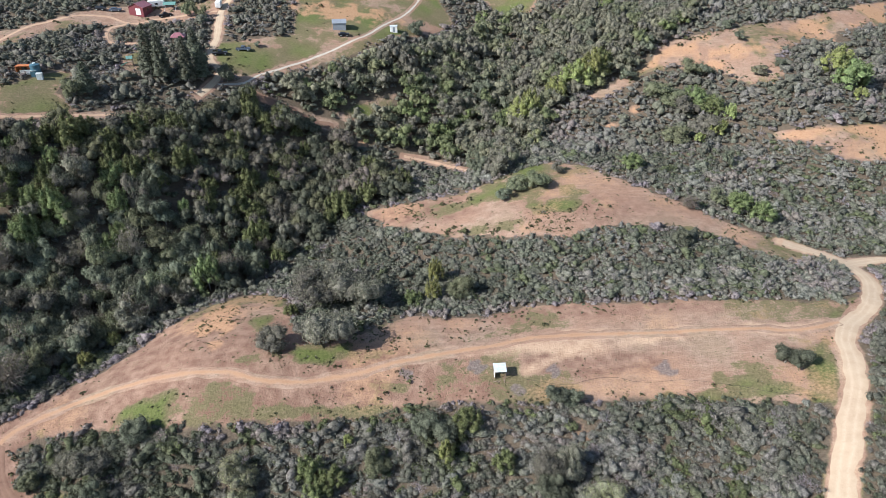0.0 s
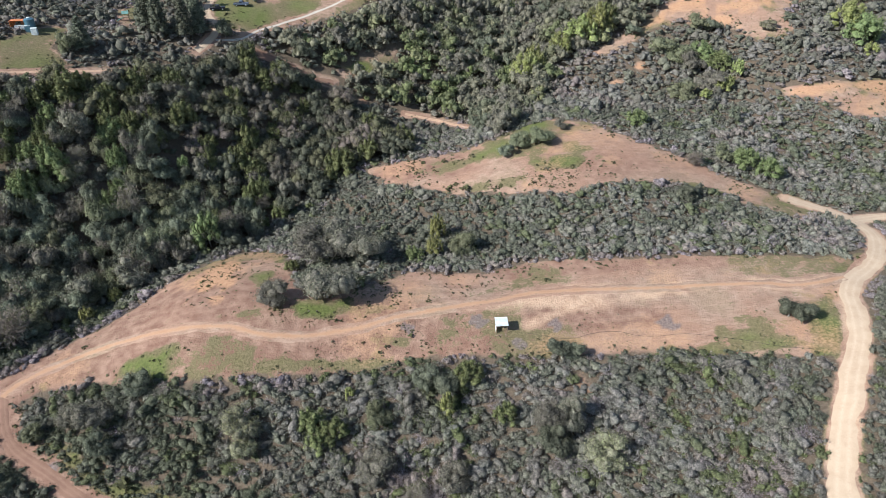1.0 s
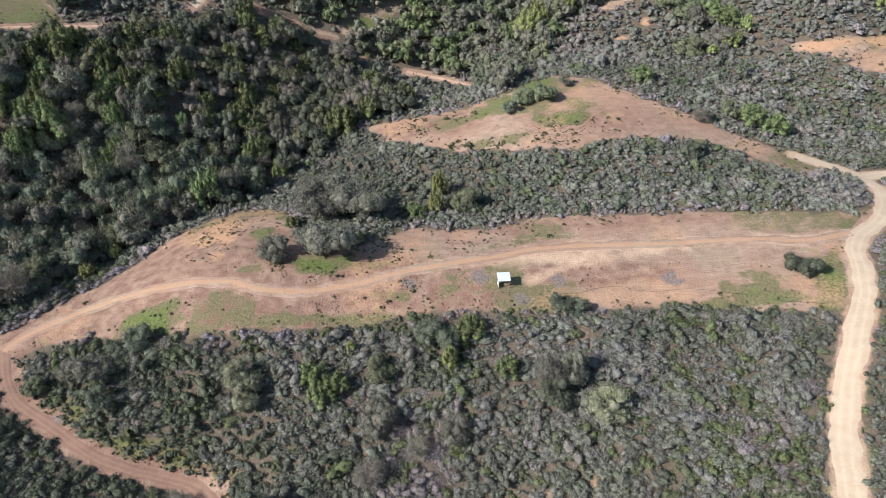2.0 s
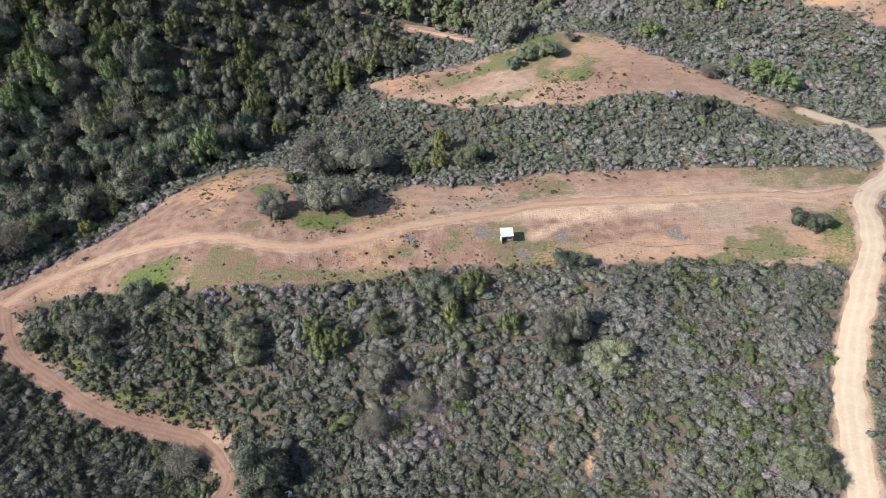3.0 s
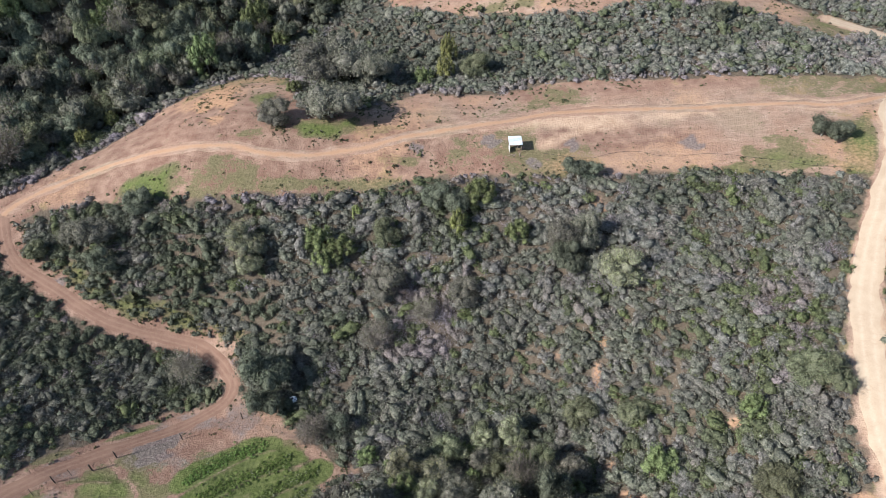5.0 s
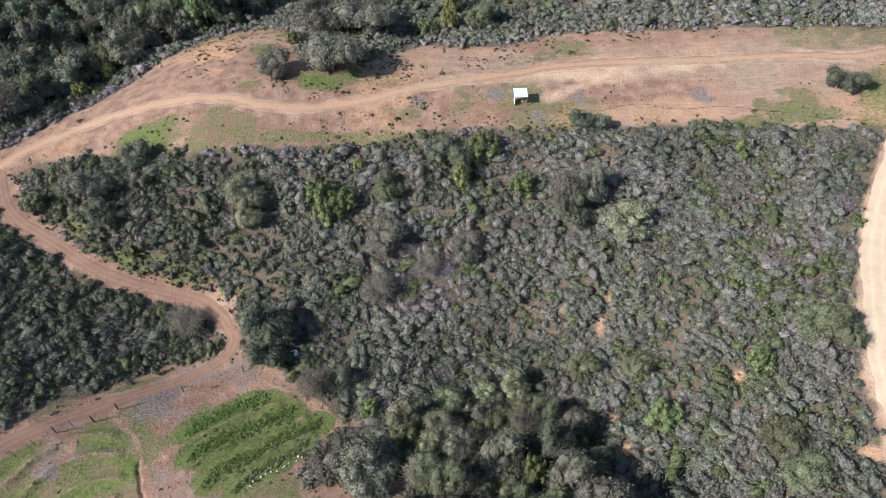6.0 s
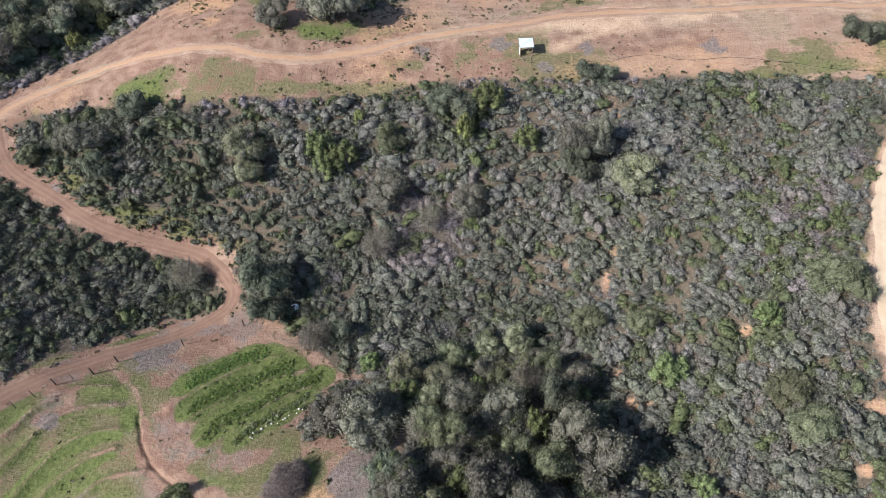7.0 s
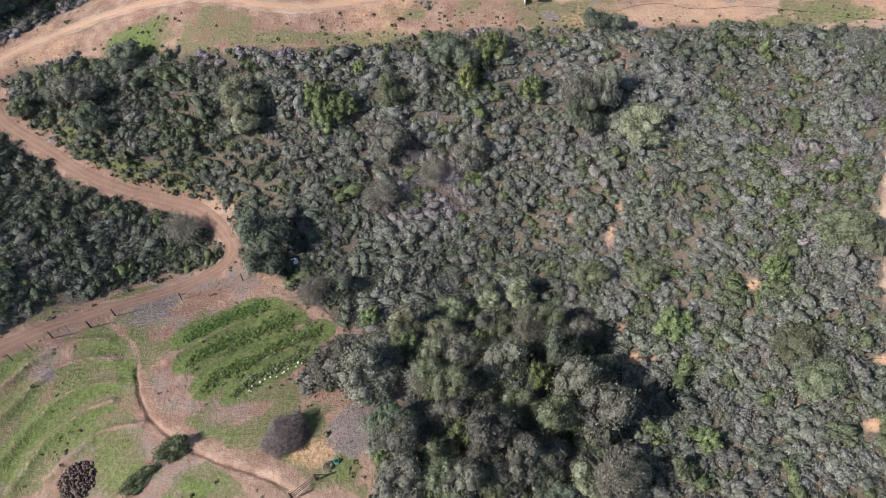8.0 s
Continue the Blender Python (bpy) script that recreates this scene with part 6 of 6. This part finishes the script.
def build_garden():
    rng = np.random.default_rng(31)
    build_fence("garden_fence", FENCE_LINE, 1.9, (0.05, 0.05, 0.10, 0.04, 0.12, 0.11, 0.09, 0.10), "dark wooden post and wire fence along the garden track")
    build_fence("garden_fence", EAST_FENCE, 1.7, (0.09, 0.05), "wooden post and wire fence between garden and trees")
    gate = root_at("garden_gate", GATE_POSTS[0], 222, "dark wooden gate with rails at the garden's foot", "gate")
    for x in (0, 3.4):
        part("post", made(lambda b: tube(b, (x, 0, -0.5), (x, 0.05, 2.0), 0.13, 0.11, 8)), DARK_WOOD, gate)
    for h in (0.4, 0.9, 1.5):
        part("rail", made(lambda b: tube(b, (0, 0.02, h), (3.4, 0.02, h), 0.05, 0.05, 6)), DARK_WOOD, gate)
    part("brace", made(lambda b: tube(b, (0, 0.02, 1.9), (-1.3, 0.3, -0.1), 0.06, 0.06, 6)), DARK_WOOD, gate)
    # beds of leafy crops
    for bed, wide, tone in ((BED_1, 1.7, 0.15), (BED_2, 2.0, 0.2), (BED_3, 1.6, 0.35), (BED_4, 0.8, 0.55)):
        line = np.array(eased(bed, 0.32))
        V, F, A, K, off = [], [], [], [], 0
        for px, py in line:
            for _ in range(8):
                x, y = px + rng.normal(0, 0.2), py + rng.normal(0, wide * 0.5)
                r = rng.uniform(0.12, 0.26)
                d = shell(rng, 9, 0.0)
                c = d * (r, r, r * 0.8) + (x, y, float(height(x, y)) + 0.08)
                v, f = leaves(rng, c, (d * 0.6 + (-0.3, -0.1, 0.8)), 0.11, 0.75)
                V.append(v), F.append(f + off), A.append(np.repeat(rng.uniform(0, 1, len(d)), 3)), K.append(np.full(len(v), np.clip(tone + rng.normal(0, 0.22), 0, 1)))
                off += len(v)
        ob = link_mesh("vegetable_bed", np.concatenate(V), np.concatenate(F), CROP, {"vary": np.concatenate(A), "kind": np.concatenate(K)})
        tagged(ob, "terraced bed planted with leafy green vegetables", "vegetable bed", "vegetable beds")
    # the heap of cut brush
    x, y = BRUSH_PILE
    v, f = sticks(rng, 5200, 3.1, 1.9, 1.9, 0.026)
    heart = BALL_2[0] * (2.1, 2.1, 1.3) * rng.uniform(0.85, 1.1, (len(BALL_2[0]), 1))
    f = np.concatenate([f, BALL_2[1] + len(v)])
    v = np.concatenate([v, heart])
    pile = link_mesh("brush_pile", v, f, TWIG)
    pile.matrix_basis = Matrix.Translation((x, y, float(height(x, y)) - 0.1)) @ Matrix.Rotation(0.6, 4, "Z") @ Matrix.Diagonal((1.0, 0.85, 1, 1))
    tagged(pile, "large heap of dry grey cut brush in the garden", "brush pile", kind="stuff")
    # the heap of dark clods
    x, y = SOIL_HEAP
    V, F, off = [], [], 0
    for _ in range(420):
        a, r = rng.uniform(0, 6.28), 2.7 * math.sqrt(rng.uniform())
        s = rng.uniform(0.12, 0.34)
        v = BALL_1[0] * s * rng.uniform(0.3, 1.5, (len(BALL_1[0]), 1)) * rng.uniform(0.4, 1.3, 3) + (r * math.cos(a), 0.95 * r * math.sin(a), max(0, 0.75 - 0.08 * r * r) * rng.uniform(0.5, 1) + 0.1)
        V.append(v), F.append(BALL_1[1] + off)
        off += len(v)
    heap = link_mesh("compost_heap", np.concatenate(V), np.concatenate(F), CLOD)
    heap.matrix_basis = Matrix.Translation((x, y, float(height(x, y))))
    tagged(heap, "heap of dark brown clods and compost on a terrace", "compost heap", kind="stuff")
    # rolls of wire and netting by the gate
    for place, mat, r, label in ((WIRE_ROLL, WIRE, 0.75, "loose coil of rusty fence wire on bare soil"), (GREEN_ROLL, GREEN_NET, 0.5, "bundled roll of green garden netting")):
        s = root_at("wire_coil", place, 30, label, "coil")
        for k in range(5):
            def loop(b):
                rr, z = r * (1 - 0.1 * k), 0.06 + 0.07 * k
                pts = [(rr * math.cos(q * 0.4488), rr * 0.8 * math.sin(q * 0.4488), z + 0.05 * math.sin(q * 1.3)) for q in range(15)]
                for p, q in zip(pts, pts[1:]):
                    tube(b, p, q, 0.035, 0.035, 5)
            part("turn", made(loop), mat, s)
    # low dark shrubs below the gully
    for (x, y), (rx, ry, h), turn in ((DARK_SHRUB, (2.7, 1.6, 2.0), 0.5), (DARK_SHRUB_2, (3.2, 1.4, 1.3), 0.75)):
        v, f, a = tree_form(901 + int(h * 10), 19, 130, 0.045, 0.5)
        ob = link_mesh("low_shrub", v * (1, 1, 1), f, TUFT, {"vary": a, "kind": np.clip(0.05 + 0.25 * a, 0, 1)})
        ob.matrix_basis = Matrix.Translation((x, y, float(height(x, y)) - 0.3)) @ Matrix.Rotation(turn, 4, "Z") @ Matrix.Diagonal((rx, ry, h, 1))
        tagged(ob, "low dark spreading shrub beside the washed-out track", "shrub", "shrubs below the gully")
    t = root_at("plastic_tank", WHITE_TANK, 25, "small white plastic water tank under the oak", "water tank")
    part("body", made(lambda b: block(b, -0.7, 0.7, -0.55, 0.55, -0.1, 1.1, 0.22)), WHITE_PAINT, t)
    part("cap", made(lambda b: tube(b, (0, 0, 1.1), (0, 0, 1.2), 0.2, 0.18, 14)), TYRE, t)
    # stones along the lowest bed
    V, F, off = [], [], 0
    for px, py in eased([(q[0] + 1.0, q[1] - 0.9) for q in BED_4], 0.45):
        if rng.uniform() < 0.7:
            s = rng.uniform(0.07, 0.2)
            x, y = px + rng.normal(0, 0.25), py + rng.normal(0, 0.25)
            v = BALL_1[0] * s * rng.uniform(0.7, 1.2, (len(BALL_1[0]), 1)) + (x, y, float(height(x, y)) + s * 0.4)
            V.append(v), F.append(BALL_1[1] + off)
            off += len(v)
    tagged(link_mesh("stones", np.concatenate(V), np.concatenate(F), STONE), "row of pale stones edging the lowest bed", "stones", kind="stuff")


def build_tufts():
    """Low scrub dotted over the clearings and grass in the garden."""
    rng = np.random.default_rng(12)
    forms = []
    for k in range(6):
        r2 = np.random.default_rng(400 + k)
        d = shell(r2, 14, 0.0)
        v, f = leaves(r2, d * (0.8, 0.8, 0.7), d, 0.5)
        forms.append((v, f, np.repeat(r2.uniform(0, 1, len(d)), 3)))
    x, y = scattered(rng, -170, 215, 18, 330, 0.8)
    keep = in_reach(x, y)
    x, y = x[keep], y[keep]
    deep = np.full(len(x), -1e9)
    for outline in OPEN_LAND.values():
        deep = np.maximum(deep, inside(x, y, outline))
    deep = np.maximum(deep, inside(x, y, CUT_BANK))
    off_road = np.minimum.reduce([near_line(x, y, line[::3] + line[-1:]) - w / 2 for line, w in ROADS.values()])
    off_road = np.minimum(off_road, near_line(x, y, GULLY) - 1.6)
    lots = rough(x, y, 11, 3, 71)
    edge = np.exp(-np.maximum(deep, 0) / 2.2)
    chance = 0.02 + 1.6 * np.clip(lots - 0.1, 0, 1) * np.clip(0.5 + 1.6 * rough(x, y, 2.6, 2, 72), 0, 1) + 0.4 * edge * np.clip(0.5 + 1.5 * rough(x, y, 6, 2, 73), 0, 1) + 0.5 * (inside(x, y, CUT_BANK) > 0)
    chance = chance * np.where(y > 215, 0.35, 1) + 0.10 * np.clip(0.5 + 2 * rough(x, y, 7, 3, 74), 0, 1) * (np.maximum(inside(x, y, EAST_RIDGE), inside(x, y, EAST_CLEARING)) > 0)
    band = np.zeros(len(x))
    for cx, cy, rx, ry, a in SCRUB_BANDS:
        band = np.maximum(band, a * np.clip(1.4 - np.hypot((x - cx) / rx, (y - cy) / ry) + 0.7 * rough(x, y, 3, 3, 75), 0, 1))
    chance = chance + band * np.clip(0.45 + 1.3 * rough(x, y, 1.8, 2, 76), 0, 1)
    keep = (deep > 0) & (off_road > 0.1) & (rng.uniform(size=len(x)) < chance)
    x, y, edge, band = x[keep], y[keep], edge[keep], band[keep]
    s = 0.115 * (1 + 0.35 * (band > 0.1)) * np.exp(rng.normal(0, 0.42, len(x))) * (1 + 0.8 * edge) * np.where(rng.uniform(size=len(x)) < 0.08, 2.0, 1) * np.where(inside(x, y, CUT_BANK) > 0, 1.7, 1) * np.clip(y / 130, 1, 1.8)
    spots = np.stack([x, y, height(x, y), rng.uniform(0, 6.28, len(x)), s, s * 0.9, rng.integers(0, 6, len(x)), np.clip(rng.normal(0.3, 0.28, len(x)), 0, 1)], 1)
    v, f, a, kind = merged(forms, spots)
    tagged(link_mesh("low_scrub", v, f, TUFT, {"vary": a, "kind": kind}), "scattered low scrub and grass tufts on bare soil", "scrub", kind="stuff")


build_shelter()
build_hose()
build_farm()
build_garden()
build_tufts()
